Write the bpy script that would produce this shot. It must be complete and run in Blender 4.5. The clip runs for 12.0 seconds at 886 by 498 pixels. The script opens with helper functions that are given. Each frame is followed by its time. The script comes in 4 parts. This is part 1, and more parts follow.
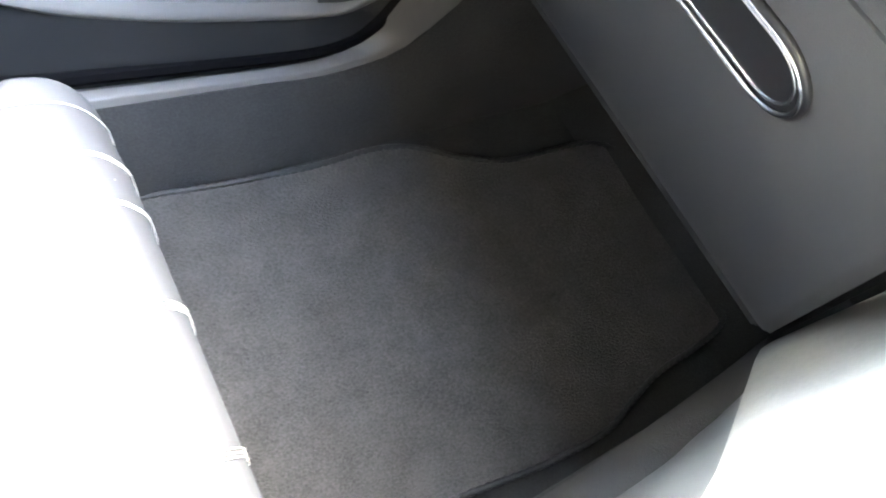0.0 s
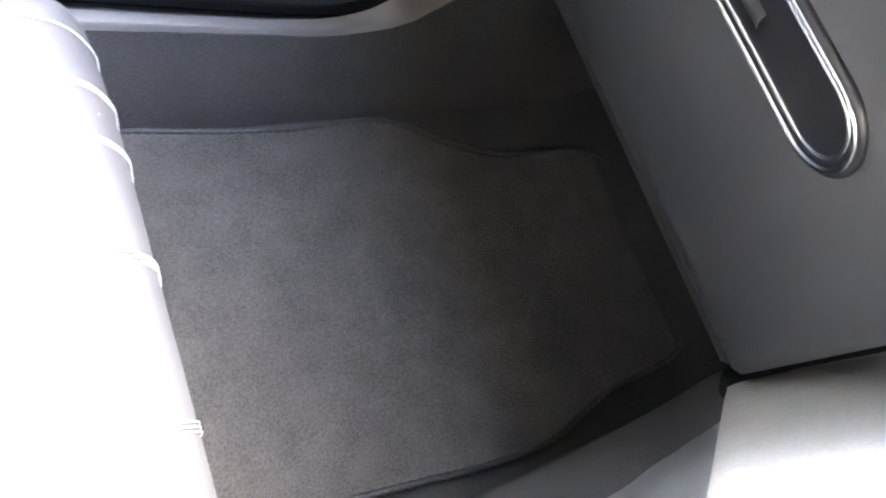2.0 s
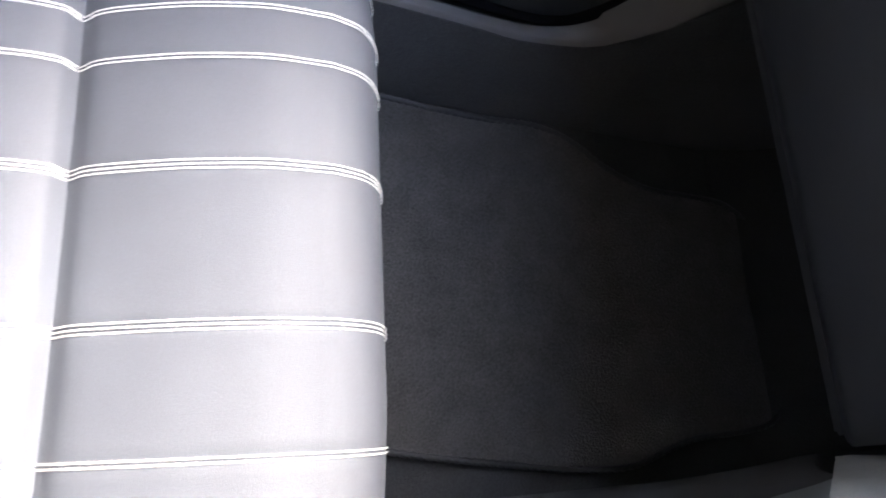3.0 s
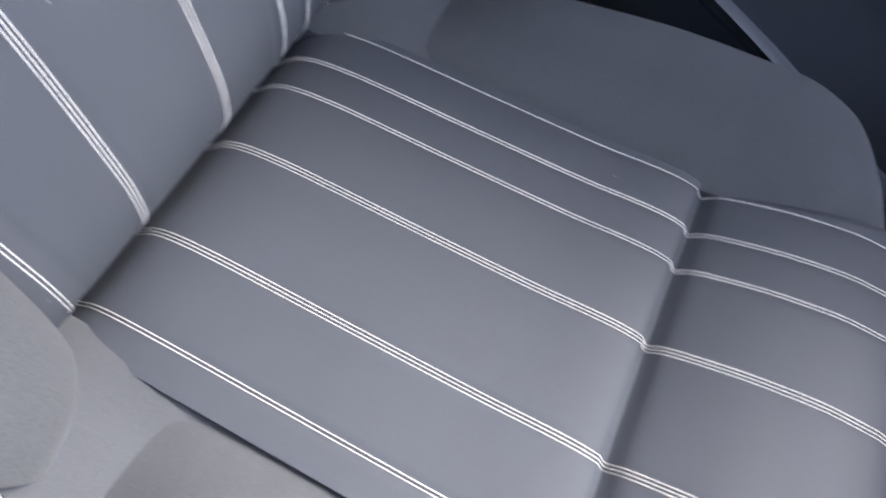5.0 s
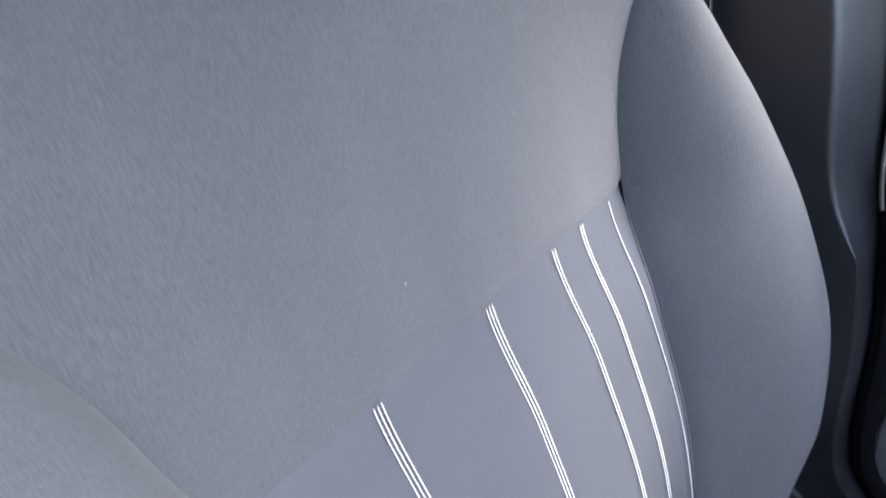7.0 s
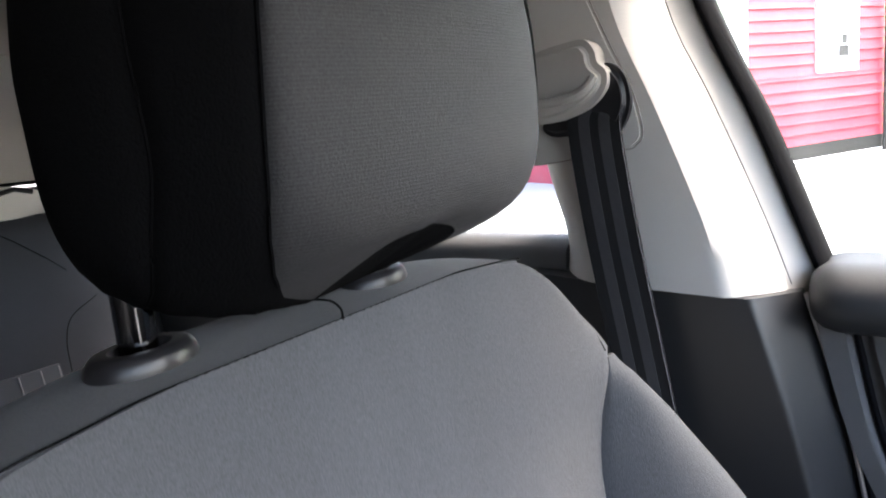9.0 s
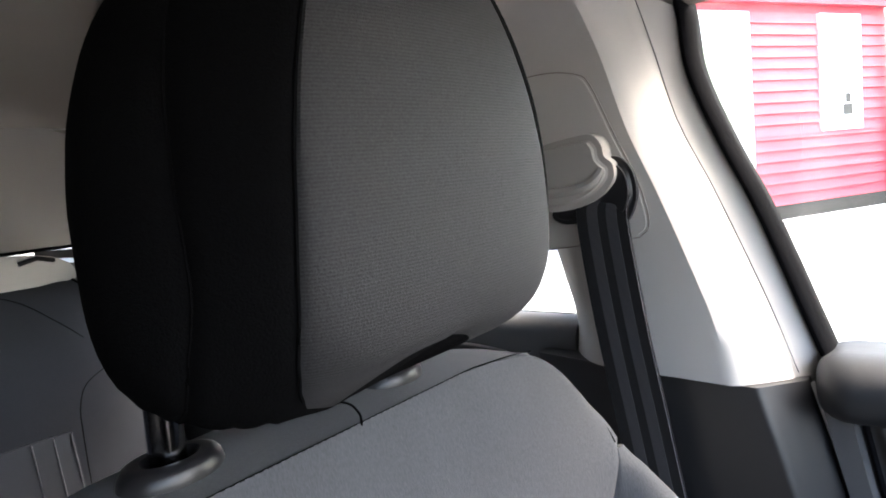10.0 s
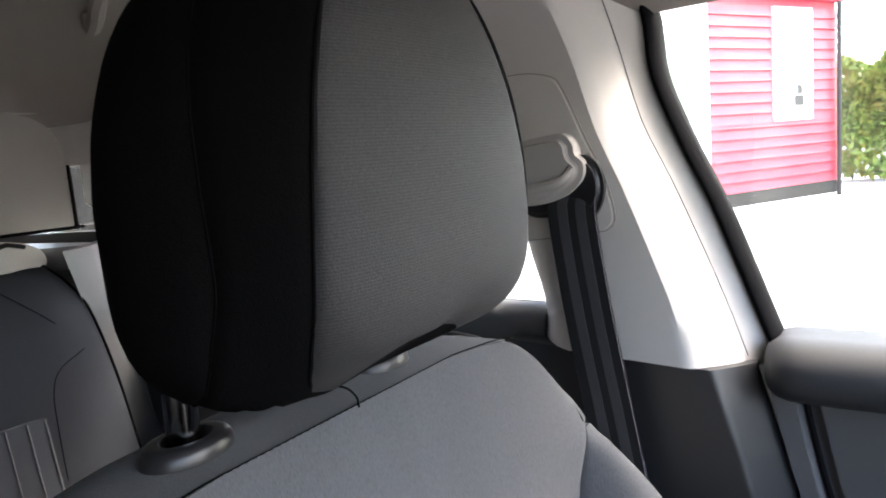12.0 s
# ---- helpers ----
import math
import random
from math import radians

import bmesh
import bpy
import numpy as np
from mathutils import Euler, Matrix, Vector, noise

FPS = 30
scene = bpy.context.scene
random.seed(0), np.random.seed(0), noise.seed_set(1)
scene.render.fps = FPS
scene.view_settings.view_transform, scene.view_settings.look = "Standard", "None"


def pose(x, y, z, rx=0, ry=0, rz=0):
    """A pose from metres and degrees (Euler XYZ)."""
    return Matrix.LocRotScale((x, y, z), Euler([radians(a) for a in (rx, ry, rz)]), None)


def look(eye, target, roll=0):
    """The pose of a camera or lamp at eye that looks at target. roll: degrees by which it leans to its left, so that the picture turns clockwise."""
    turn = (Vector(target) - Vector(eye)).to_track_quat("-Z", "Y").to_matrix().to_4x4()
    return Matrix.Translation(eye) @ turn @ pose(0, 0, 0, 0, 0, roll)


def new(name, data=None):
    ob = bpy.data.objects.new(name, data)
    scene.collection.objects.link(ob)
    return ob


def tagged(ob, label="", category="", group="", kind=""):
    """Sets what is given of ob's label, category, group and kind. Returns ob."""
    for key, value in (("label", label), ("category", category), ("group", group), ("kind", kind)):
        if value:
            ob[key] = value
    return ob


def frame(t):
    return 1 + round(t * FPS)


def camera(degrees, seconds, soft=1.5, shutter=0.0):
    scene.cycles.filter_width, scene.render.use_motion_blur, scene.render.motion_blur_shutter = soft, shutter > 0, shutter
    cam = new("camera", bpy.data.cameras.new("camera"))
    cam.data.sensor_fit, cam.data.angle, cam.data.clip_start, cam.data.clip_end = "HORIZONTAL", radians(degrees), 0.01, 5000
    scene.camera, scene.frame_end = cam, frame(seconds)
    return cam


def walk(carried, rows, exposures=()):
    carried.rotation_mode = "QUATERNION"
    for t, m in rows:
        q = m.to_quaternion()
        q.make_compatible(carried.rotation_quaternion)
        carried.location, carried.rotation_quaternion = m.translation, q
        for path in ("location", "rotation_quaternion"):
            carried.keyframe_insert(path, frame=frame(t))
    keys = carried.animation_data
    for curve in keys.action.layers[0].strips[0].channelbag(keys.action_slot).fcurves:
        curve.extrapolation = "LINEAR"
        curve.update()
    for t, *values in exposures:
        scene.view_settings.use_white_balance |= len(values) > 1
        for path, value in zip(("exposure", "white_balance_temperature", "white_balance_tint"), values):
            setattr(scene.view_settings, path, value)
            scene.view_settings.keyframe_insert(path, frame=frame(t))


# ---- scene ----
cam = camera(68.0, 12.0, soft=1.85, shutter=0.35)
PATH = [
    (0, (0.498, -0.106, 0.759), (1.382, 0.446, -0.948), 33.1),
    (0.5, (0.515, -0.082, 0.726), (1.53, 0.369, -0.938), 42.3),
    (1, (0.511, -0.079, 0.725), (1.567, 0.341, -0.921), 44.8),
    (1.5, (0.504, -0.082, 0.731), (1.531, 0.346, -0.93), 46.5),
    (2, (0.489, -0.084, 0.739), (1.469, 0.363, -0.947), 48.4),
    (2.5, (0.446, -0.096, 0.742), (1.339, 0.404, -0.977), 50.8),
    (3, (0.406, -0.109, 0.755), (1.151, 0.427, -1.023), 54.2),
    (3.2, (0.393, -0.101, 0.762), (1.082, 0.406, -1.046), 56.6),
    (4.8, (0.215, -0.169, 0.765), (0.307, 0.706, -1.031), 32.2),
    (5, (0.196, -0.168, 0.776), (0.13, 0.699, -1.025), 24.3),
    (5.5, (0.151, -0.181, 0.801), (-0.158, 0.759, -0.937), 14.8),
    (6, (0.083, -0.175, 0.845), (-0.371, 0.831, -0.823), 11.7),
    (6.5, (0.06, -0.184, 0.897), (-0.753, 0.962, -0.526), 3.0),
    (6.8, (0.05, -0.187, 0.926), (-0.935, 1.01, -0.338), -1.4),
    (7, (0.049, -0.185, 0.948), (-1.015, 1.026, -0.236), -2.8),
    (7.2, (0.048, -0.187, 0.97), (-1.069, 1.052, -0.132), -3.7),
    (7.4, (0.049, -0.189, 0.984), (-1.097, 1.118, -0.006), -3.7),
    (7.5, (0.049, -0.19, 0.993), (-1.102, 1.137, 0.037), -4.1),
    (7.7, (0.048, -0.193, 1.0), (-1.127, 1.199, 0.175), -4.3),
    (9.3, (0.06, -0.203, 1.054), (-1.154, 1.355, 0.738), -5.7),
    (9.5, (0.061, -0.207, 1.065), (-1.158, 1.355, 0.79), -5.4),
    (10, (0.065, -0.21, 1.071), (-1.166, 1.353, 0.86), -5.4),
    (10.5, (0.066, -0.207, 1.069), (-1.156, 1.359, 0.836), -5.8),
    (11, (0.064, -0.211, 1.069), (-1.146, 1.362, 0.823), -5.7),
    (11.5, (0.067, -0.214, 1.069), (-1.133, 1.366, 0.816), -5.7),
    (12, (0.071, -0.244, 1.083), (-1.065, 1.38, 0.815), -4.7),
]
walk(cam, [(t, look(eye, target, roll)) for t, eye, target, roll in PATH],
     [(0.0, 5.95, 6900, 2), (0.6, 6.0, 6900, 3), (1.2, 6.05, 6900, 8), (2.2, 5.75, 6900, 9), (3.2, 3.55, 6200, 10), (4.8, 2.3, 5750, 10), (5.5, 2.25, 5650, 10), (6.5, 2.95, 6000, 10), (7.5, 2.75, 5850, 10), (9.3, 2.65, 6350, 10), (12.0, 2.65, 6350, 10)])

# ---- world, sun ----
SUN_EL, SUN_AZ = 50.0, 44.0   # degrees; azimuth counted from +y towards +x
world = bpy.data.worlds.new("sky")
scene.world = world
world.use_nodes = True
wn = world.node_tree
sky = wn.nodes.new("ShaderNodeTexSky")
sky.sky_type, sky.sun_disc = "NISHITA", False
sky.dust_density, sky.ozone_density = 5.0, 0.6
sky.sun_elevation, sky.sun_rotation = radians(SUN_EL), radians(SUN_AZ)
wn.links.new(sky.outputs[0], wn.nodes["Background"].inputs[0])
wn.nodes["Background"].inputs[1].default_value = 0.29
sun = new("sun", bpy.data.lights.new("sun", "SUN"))
sun.data.energy, sun.data.angle, sun.data.color = 0.86, radians(16), (1.0, 0.95, 0.87)
sun.matrix_world = look((0, 0, 0), (-math.sin(radians(SUN_AZ)) * math.cos(radians(SUN_EL)),
                                    -math.cos(radians(SUN_AZ)) * math.cos(radians(SUN_EL)), -math.sin(radians(SUN_EL))))


# ---- materials ----
def material(name, color, rough=0.6, metal=0.0, grain=0.25, scale=400.0, bump=0.15, blotch=0.12, blotch_scale=9.0,
             weave=0.0, bands=("Y", "DIAGONAL"), spec=0.5, stretch=(1, 1, 1), depth=0.0006, sheen=0.0, lint=0.0):
    """A surface with fine grain and broad uneven wear, in world metres; weave adds crossed threads of that spacing."""
    m = bpy.data.materials.new(name)
    m.use_nodes = True
    n, l = m.node_tree.nodes, m.node_tree.links
    bsdf = n["Principled BSDF"]
    tc = n.new("ShaderNodeTexCoord")
    mp = n.new("ShaderNodeMapping")
    mp.inputs["Scale"].default_value = stretch
    l.new(tc.outputs["Object"], mp.inputs["Vector"])

    def noise_tex(s, detail):
        t = n.new("ShaderNodeTexNoise")
        t.inputs["Scale"].default_value, t.inputs["Detail"].default_value = s, detail
        l.new(mp.outputs[0], t.inputs["Vector"])
        return t.outputs["Fac"]

    def maths(op, a, b):
        k = n.new("ShaderNodeMath")
        k.operation = op
        for slot, v in ((0, a), (1, b)):
            if isinstance(v, (int, float)):
                k.inputs[slot].default_value = v
            else:
                l.new(v, k.inputs[slot])
        return k.outputs[0]

    fine, broad = noise_tex(scale, 3.0), noise_tex(blotch_scale, 4.0)
    height = fine
    if weave:
        waves = []
        for axis in (0, 1):
            w = n.new("ShaderNodeTexWave")
            w.wave_type, w.bands_direction = "BANDS", bands[axis]
            w.inputs["Scale"].default_value = 0.314 / weave
            w.inputs["Distortion"].default_value = 1.2
            w.inputs["Detail Scale"].default_value = 2.0
            l.new(mp.outputs[0], w.inputs["Vector"])
            waves.append(w.outputs["Fac"])
        height = maths("ADD", maths("ADD", maths("MULTIPLY", maths("ADD", waves[0], waves[1]), 0.16), 0.34), maths("MULTIPLY", maths("SUBTRACT", fine, 0.5), 1.2))
    vary = maths("ADD", maths("MULTIPLY", maths("SUBTRACT", height, 0.5), 2 * grain),
                 maths("MULTIPLY", maths("SUBTRACT", broad, 0.5), 2 * blotch))
    hsv = n.new("ShaderNodeHueSaturation")
    hsv.inputs["Color"].default_value = (*color, 1)
    l.new(maths("ADD", vary, 1.0), hsv.inputs["Value"])
    tone = hsv.outputs[0]
    if lint:
        # a few pale specks of lint and dust
        cell = n.new("ShaderNodeTexVoronoi")
        cell.inputs["Scale"].default_value = lint
        l.new(tc.outputs["Object"], cell.inputs["Vector"])
        split = n.new("ShaderNodeSeparateColor")
        l.new(cell.outputs["Color"], split.inputs[0])
        here = maths("MULTIPLY", maths("LESS_THAN", cell.outputs["Distance"], 0.024), maths("GREATER_THAN", split.outputs[0], 0.72))
        mix = n.new("ShaderNodeMix")
        mix.data_type = "RGBA"
        l.new(maths("MULTIPLY", here, 0.4), mix.inputs["Factor"])
        l.new(tone, mix.inputs["A"])
        mix.inputs["B"].default_value = (0.55, 0.53, 0.5, 1)
        tone = mix.outputs["Result"]
    l.new(tone, bsdf.inputs["Base Color"])
    l.new(maths("ADD", maths("MULTIPLY", maths("SUBTRACT", broad, 0.5), 0.2), rough), bsdf.inputs["Roughness"])
    bsdf.inputs["Metallic"].default_value = metal
    bsdf.inputs["Specular IOR Level"].default_value = spec
    bsdf.inputs["Sheen Weight"].default_value = sheen
    if bump:
        b = n.new("ShaderNodeBump")
        b.inputs["Strength"].default_value, b.inputs["Distance"].default_value = bump, depth
        l.new(height, b.inputs["Height"])
        l.new(b.outputs[0], bsdf.inputs["Normal"])
    return m


FABRIC = material("seat fabric", (0.074, 0.077, 0.083), 0.9, grain=0.40, scale=1250, stretch=(1, 1, 0.14), bump=0.4, blotch=0.16, blotch_scale=22, sheen=0.08, spec=0.2, lint=38)
LEATHER = material("seat insert leatherette", (0.050, 0.055, 0.066), 0.68, grain=0.22, scale=1300, bump=0.3, blotch=0.16, blotch_scale=16, spec=0.45, lint=40)
DARK_FABRIC = material("dark headrest fabric", (0.031, 0.030, 0.031), 0.72, grain=0.66, scale=1000, weave=0.0016, bands=("Z", "Z"), bump=0.5, blotch=0.3, blotch_scale=20, lint=45, spec=0.4)
# Same cloth as FABRIC, darkened so the rear's dimmer light is in the colour.
SHADED_REAR_FABRIC = material("shaded rear seat fabric", (0.034, 0.037, 0.045), 0.9, grain=0.32, scale=1300, bump=0.4, blotch=0.12, blotch_scale=14, sheen=0.08, spec=0.2)
BLACK_FABRIC = material("black headrest fabric", (0.004, 0.004, 0.0043), 0.95, grain=0.5, scale=900, bump=0.7, blotch=0.1, spec=0.04)
THREAD = material("white thread", (0.74, 0.71, 0.66), 0.6, grain=0.25, scale=700, bump=0.0, blotch=0.05)
CARPET = material("carpet", (0.050, 0.050, 0.051), 0.97, grain=0.5, scale=450, bump=0.6, blotch=0.28, blotch_scale=14, spec=0.1, depth=0.002, sheen=0.15)
SIDE_CARPET = material("tunnel carpet", (0.048, 0.049, 0.052), 0.97, grain=0.55, scale=420, bump=0.6, blotch=0.28, blotch_scale=14, spec=0.1, depth=0.002, sheen=0.1)
MAT_PILE = material("mat pile", (0.078, 0.075, 0.073), 0.97, grain=0.7, scale=360, bump=0.8, blotch=0.38, blotch_scale=22, spec=0.1, depth=0.0025, sheen=0.15, lint=60)
BINDING = material("binding cord", (0.040, 0.040, 0.042), 0.5, grain=0.4, scale=700, bump=0.5, blotch=0.1)
PLASTIC = material("dark grained plastic", (0.058, 0.060, 0.064), 0.46, grain=0.12, scale=1600, bump=0.25, blotch=0.12, spec=0.45)
PILLAR = material("black pillar plastic", (0.022, 0.022, 0.0235), 0.33, grain=0.12, scale=1500, bump=0.25, blotch=0.12, spec=0.8)
PLASTIC_SOFT = material("soft black trim", (0.028, 0.029, 0.031), 0.55, grain=0.15, scale=1300, bump=0.3, blotch=0.12)
SILL = material("grey sill plastic", (0.17, 0.163, 0.16), 0.38, grain=0.1, scale=1500, bump=0.2, blotch=0.1)
CONSOLE = material("pale console plastic", (0.44, 0.44, 0.415), 0.75, grain=0.2, scale=450, bump=0.35, blotch=0.15, blotch_scale=30)
PALE = material("pale grey trim", (0.58, 0.555, 0.52), 0.6, grain=0.03, scale=1200, bump=0.12, blotch=0.04)
HEADLINER = material("woven headliner", (0.29, 0.262, 0.24), 0.95, grain=0.08, scale=1200, bump=0.3, blotch=0.05, spec=0.1)
WEBBING = material("belt webbing", (0.009, 0.009, 0.010), 0.75, spec=0.25, grain=0.2, scale=900, bump=0.5, weave=0.0014, blotch=0.06)
WEBBING_LIGHT = material("belt webbing band", (0.034, 0.034, 0.037), 0.7, spec=0.3, grain=0.2, scale=900, bump=0.5, weave=0.0014, blotch=0.06)
RUBBER = material("black rubber", (0.006, 0.006, 0.007), 0.9, spec=0.03, grain=0.15, scale=500, bump=0.1)
DOOR = material("grained door plastic", (0.09, 0.09, 0.093), 0.5, grain=0.15, scale=1300, bump=0.3, blotch=0.12)
DOOR_INSERT = material("soft door insert", (0.075, 0.074, 0.075), 0.6, grain=0.15, scale=1300, bump=0.3, blotch=0.12)
SLIDER = material("slider plastic", (0.40, 0.375, 0.345), 0.75, grain=0.03, scale=1200, bump=0.12, blotch=0.05, spec=0.3)
THREAD_GREY = material("grey thread", (0.20, 0.20, 0.215), 0.7, grain=0.25, scale=700, bump=0.0, blotch=0.05)
FLANGE = material("satin door flange", (0.52, 0.50, 0.48), 0.3, metal=0.85, grain=0.03, scale=900, bump=0.03, blotch=0.05)
BLACK = material("black moulding", (0.012, 0.012, 0.014), 0.35, grain=0.1, scale=800, bump=0.08)
CHROME = material("satin chrome", (0.72, 0.73, 0.75), 0.18, metal=1.0, grain=0.03, scale=900, bump=0.03, blotch=0.03)
STEEL = material("post steel", (0.16, 0.16, 0.165), 0.14, metal=1.0, grain=0.05, scale=900, bump=0.05)
CONCRETE = material("pale concrete yard", (0.46, 0.45, 0.42), 0.9, grain=0.25, scale=60, bump=0.6, blotch=0.18, blotch_scale=0.8, depth=0.004)
RED = material("red painted boards", (0.40, 0.022, 0.055), 0.55, grain=0.12, scale=40, bump=0.15, blotch=0.15, blotch_scale=2, stretch=(1, 1, 6))
WHITE = material("white painted panel", (0.8, 0.8, 0.8), 0.5, grain=0.05, scale=60, bump=0.05)
# Opaque pale pane; its blotchy green puts the foliage's reflection into the colour.
REFLECTION_PANE = material("pale pane with painted reflection", (0.42, 0.50, 0.38), 0.15, grain=0.1, scale=3, bump=0.0, blotch=0.3, blotch_scale=2.5)
SOIL = material("dark skirting", (0.012, 0.011, 0.011), 0.8, grain=0.3, scale=30, bump=0.2)
LEAF = material("hedge leaf", (0.20, 0.30, 0.045), 0.55, grain=0.35, scale=20, bump=0.1, blotch=0.5, blotch_scale=3.5)
TWIG = material("hedge twigs", (0.05, 0.04, 0.025), 0.9, grain=0.3, scale=60)
GREY = material("grey print", (0.03, 0.03, 0.03), 0.7, bump=0.0)
LOWER = material("grey lower console plastic", (0.20, 0.21, 0.215), 0.6, grain=0.12, scale=700, bump=0.25, blotch=0.12, blotch_scale=24)
BODY = material("car body shell", (0.35, 0.36, 0.37), 0.4, grain=0.03, bump=0.02)

GLASS = bpy.data.materials.new("window glass")
GLASS.use_nodes = True
gl = GLASS.node_tree
gmix, gtr, ggl, gfr = (gl.nodes.new(k) for k in ("ShaderNodeMixShader", "ShaderNodeBsdfTransparent", "ShaderNodeBsdfGlossy", "ShaderNodeFresnel"))
ggl.inputs["Roughness"].default_value = 0.02
gtr.inputs["Color"].default_value = (0.93, 0.96, 0.95, 1)
gl.links.new(gfr.outputs[0], gmix.inputs[0])
gl.links.new(gtr.outputs[0], gmix.inputs[1])
gl.links.new(ggl.outputs[0], gmix.inputs[2])
# translucent veil in streaks, standing in for the glare and reflections on the glass
gdf, gdm, gnz, gtc, gmp, gst = (gl.nodes.new(k) for k in ("ShaderNodeBsdfTranslucent", "ShaderNodeMixShader", "ShaderNodeTexNoise", "ShaderNodeTexCoord", "ShaderNodeMapping", "ShaderNodeMapRange"))
gdf.inputs["Color"].default_value = (0.8, 0.8, 0.78, 1)
gmp.inputs["Scale"].default_value, gmp.inputs["Rotation"].default_value = (9, 1, 1.2), (0, radians(24), 0)
gnz.inputs["Scale"].default_value, gnz.inputs["Detail"].default_value = 3.0, 3.0
for key, value in (("From Min", 0.45), ("From Max", 0.75), ("To Min", 0.003), ("To Max", 0.016)):
    gst.inputs[key].default_value = value
gl.links.new(gtc.outputs["Object"], gmp.inputs["Vector"])
gl.links.new(gmp.outputs[0], gnz.inputs["Vector"])
gl.links.new(gnz.outputs["Fac"], gst.inputs["Value"])
gl.links.new(gst.outputs[0], gdm.inputs[0])
gl.links.new(gmix.outputs[0], gdm.inputs[1])
gl.links.new(gdf.outputs[0], gdm.inputs[2])
gl.links.new(gdm.outputs[0], gl.nodes["Material Output"].inputs[0])


# ---- mesh helpers ----
def finish(name, bm, mat, parent=None, label="", sharp=38):
    bmesh.ops.recalc_face_normals(bm, faces=bm.faces)
    me = bpy.data.meshes.new(name)
    bm.to_mesh(me)
    bm.free()
    for p in me.polygons:
        p.use_smooth = True
    me.set_sharp_from_angle(angle=radians(sharp))
    me.materials.append(mat)
    ob = new(name, me)
    ob.parent = parent
    return tagged(ob, label)


def part(name, bm, mat, parent, label=""):
    return finish(name, bm, mat, parent, label)


def empty(name, label, category, **more):
    return tagged(new(name), label, category, **more)


def curve(*pts):
    """A smooth function through (x, y) pairs."""
    xs, ys = [p[0] for p in pts], [p[1] for p in pts]
    n = len(xs)
    m = [0.0] * n
    d = [(ys[i + 1] - ys[i]) / (xs[i + 1] - xs[i]) for i in range(n - 1)]
    for i in range(n):
        if i in (0, n - 1):
            m[i] = d[0 if i == 0 else -1]
        elif d[i - 1] * d[i] > 0:
            m[i] = 2 * d[i - 1] * d[i] / (d[i - 1] + d[i])

    def f(x):
        if x <= xs[0]:
            return ys[0]
        if x >= xs[-1]:
            return ys[-1]
        i = max(k for k in range(n - 1) if xs[k] <= x)
        h = xs[i + 1] - xs[i]
        t = (x - xs[i]) / h
        return (ys[i] * (1 + 2 * t) * (1 - t) ** 2 + m[i] * h * t * (1 - t) ** 2
                + ys[i + 1] * t * t * (3 - 2 * t) + m[i + 1] * h * t * t * (t - 1))
    return f


def steps(a, b, n):
    return [a + (b - a) * i / n for i in range(n + 1)]


def sheet(f, us, vs, back=None):
    """A grid of f(u, v); back(u, v, point) gives the far side, so that the sheet is a solid slab."""
    bm = bmesh.new()
    front = [[bm.verts.new(f(u, v)) for v in vs] for u in us]
    nu, nv = len(us), len(vs)
    for i in range(nu - 1):
        for j in range(nv - 1):
            bm.faces.new((front[i][j], front[i + 1][j], front[i + 1][j + 1], front[i][j + 1]))
    if back:
        rear = [[bm.verts.new(back(u, v, Vector(front[i][j].co))) for j, v in enumerate(vs)] for i, u in enumerate(us)]
        for i in range(nu - 1):
            for j in range(nv - 1):
                bm.faces.new((rear[i][j], rear[i][j + 1], rear[i + 1][j + 1], rear[i + 1][j]))
        rim = ([(i, 0) for i in range(nu)] + [(nu - 1, j) for j in range(1, nv)]
               + [(i, nv - 1) for i in range(nu - 2, -1, -1)] + [(0, j) for j in range(nv - 2, 0, -1)])
        for a, b in zip(rim, rim[1:] + rim[:1]):
            bm.faces.new((front[a[0]][a[1]], front[b[0]][b[1]], rear[b[0]][b[1]], rear[a[0]][a[1]]))
    return bm


def tube(pts, r, sides=6, closed=False, flat=1.0, bm=None):
    """A cord along pts; flat squeezes it along z."""
    bm = bm or bmesh.new()
    pts = [Vector(p) for p in pts]
    n = len(pts)
    rings = []
    for i, p in enumerate(pts):
        a, b = (pts[(i - 1) % n], pts[(i + 1) % n]) if closed else (pts[max(i - 1, 0)], pts[min(i + 1, n - 1)])
        t = (b - a).normalized()
        ref = Vector((0, 0, 1)) if abs(t.z) < 0.9 else Vector((1, 0, 0))
        s = t.cross(ref).normalized()
        w = s.cross(t)
        rings.append([bm.verts.new(p + r * (math.cos(k * math.tau / sides) * s + flat * math.sin(k * math.tau / sides) * w)) for k in range(sides)])
    for i in range(n if closed else n - 1):
        a, b = rings[i], rings[(i + 1) % n]
        for k in range(sides):
            bm.faces.new((a[k], a[(k + 1) % sides], b[(k + 1) % sides], b[k]))
    if not closed:
        bm.faces.new(rings[0][::-1])
        bm.faces.new(rings[-1])
    return bm


def prism(outline, off, bevel=0.0, segs=3):
    """A closed outline (list of points) pushed along off, with rounded rims."""
    bm = bmesh.new()
    a = [bm.verts.new(p) for p in outline]
    b = [bm.verts.new(Vector(p) + Vector(off)) for p in outline]
    bm.faces.new(a)
    bm.faces.new(b[::-1])
    n = len(a)
    for i in range(n):
        bm.faces.new((a[i], b[i], b[(i + 1) % n], a[(i + 1) % n]))
    if bevel:
        bmesh.ops.recalc_face_normals(bm, faces=bm.faces)
        es = [e for e in bm.edges if len(e.link_faces) == 2 and e.calc_face_angle(0) > 0.6]
        bmesh.ops.bevel(bm, geom=es, offset=bevel, segments=segs, affect="EDGES", clamp_overlap=True)
    return bm


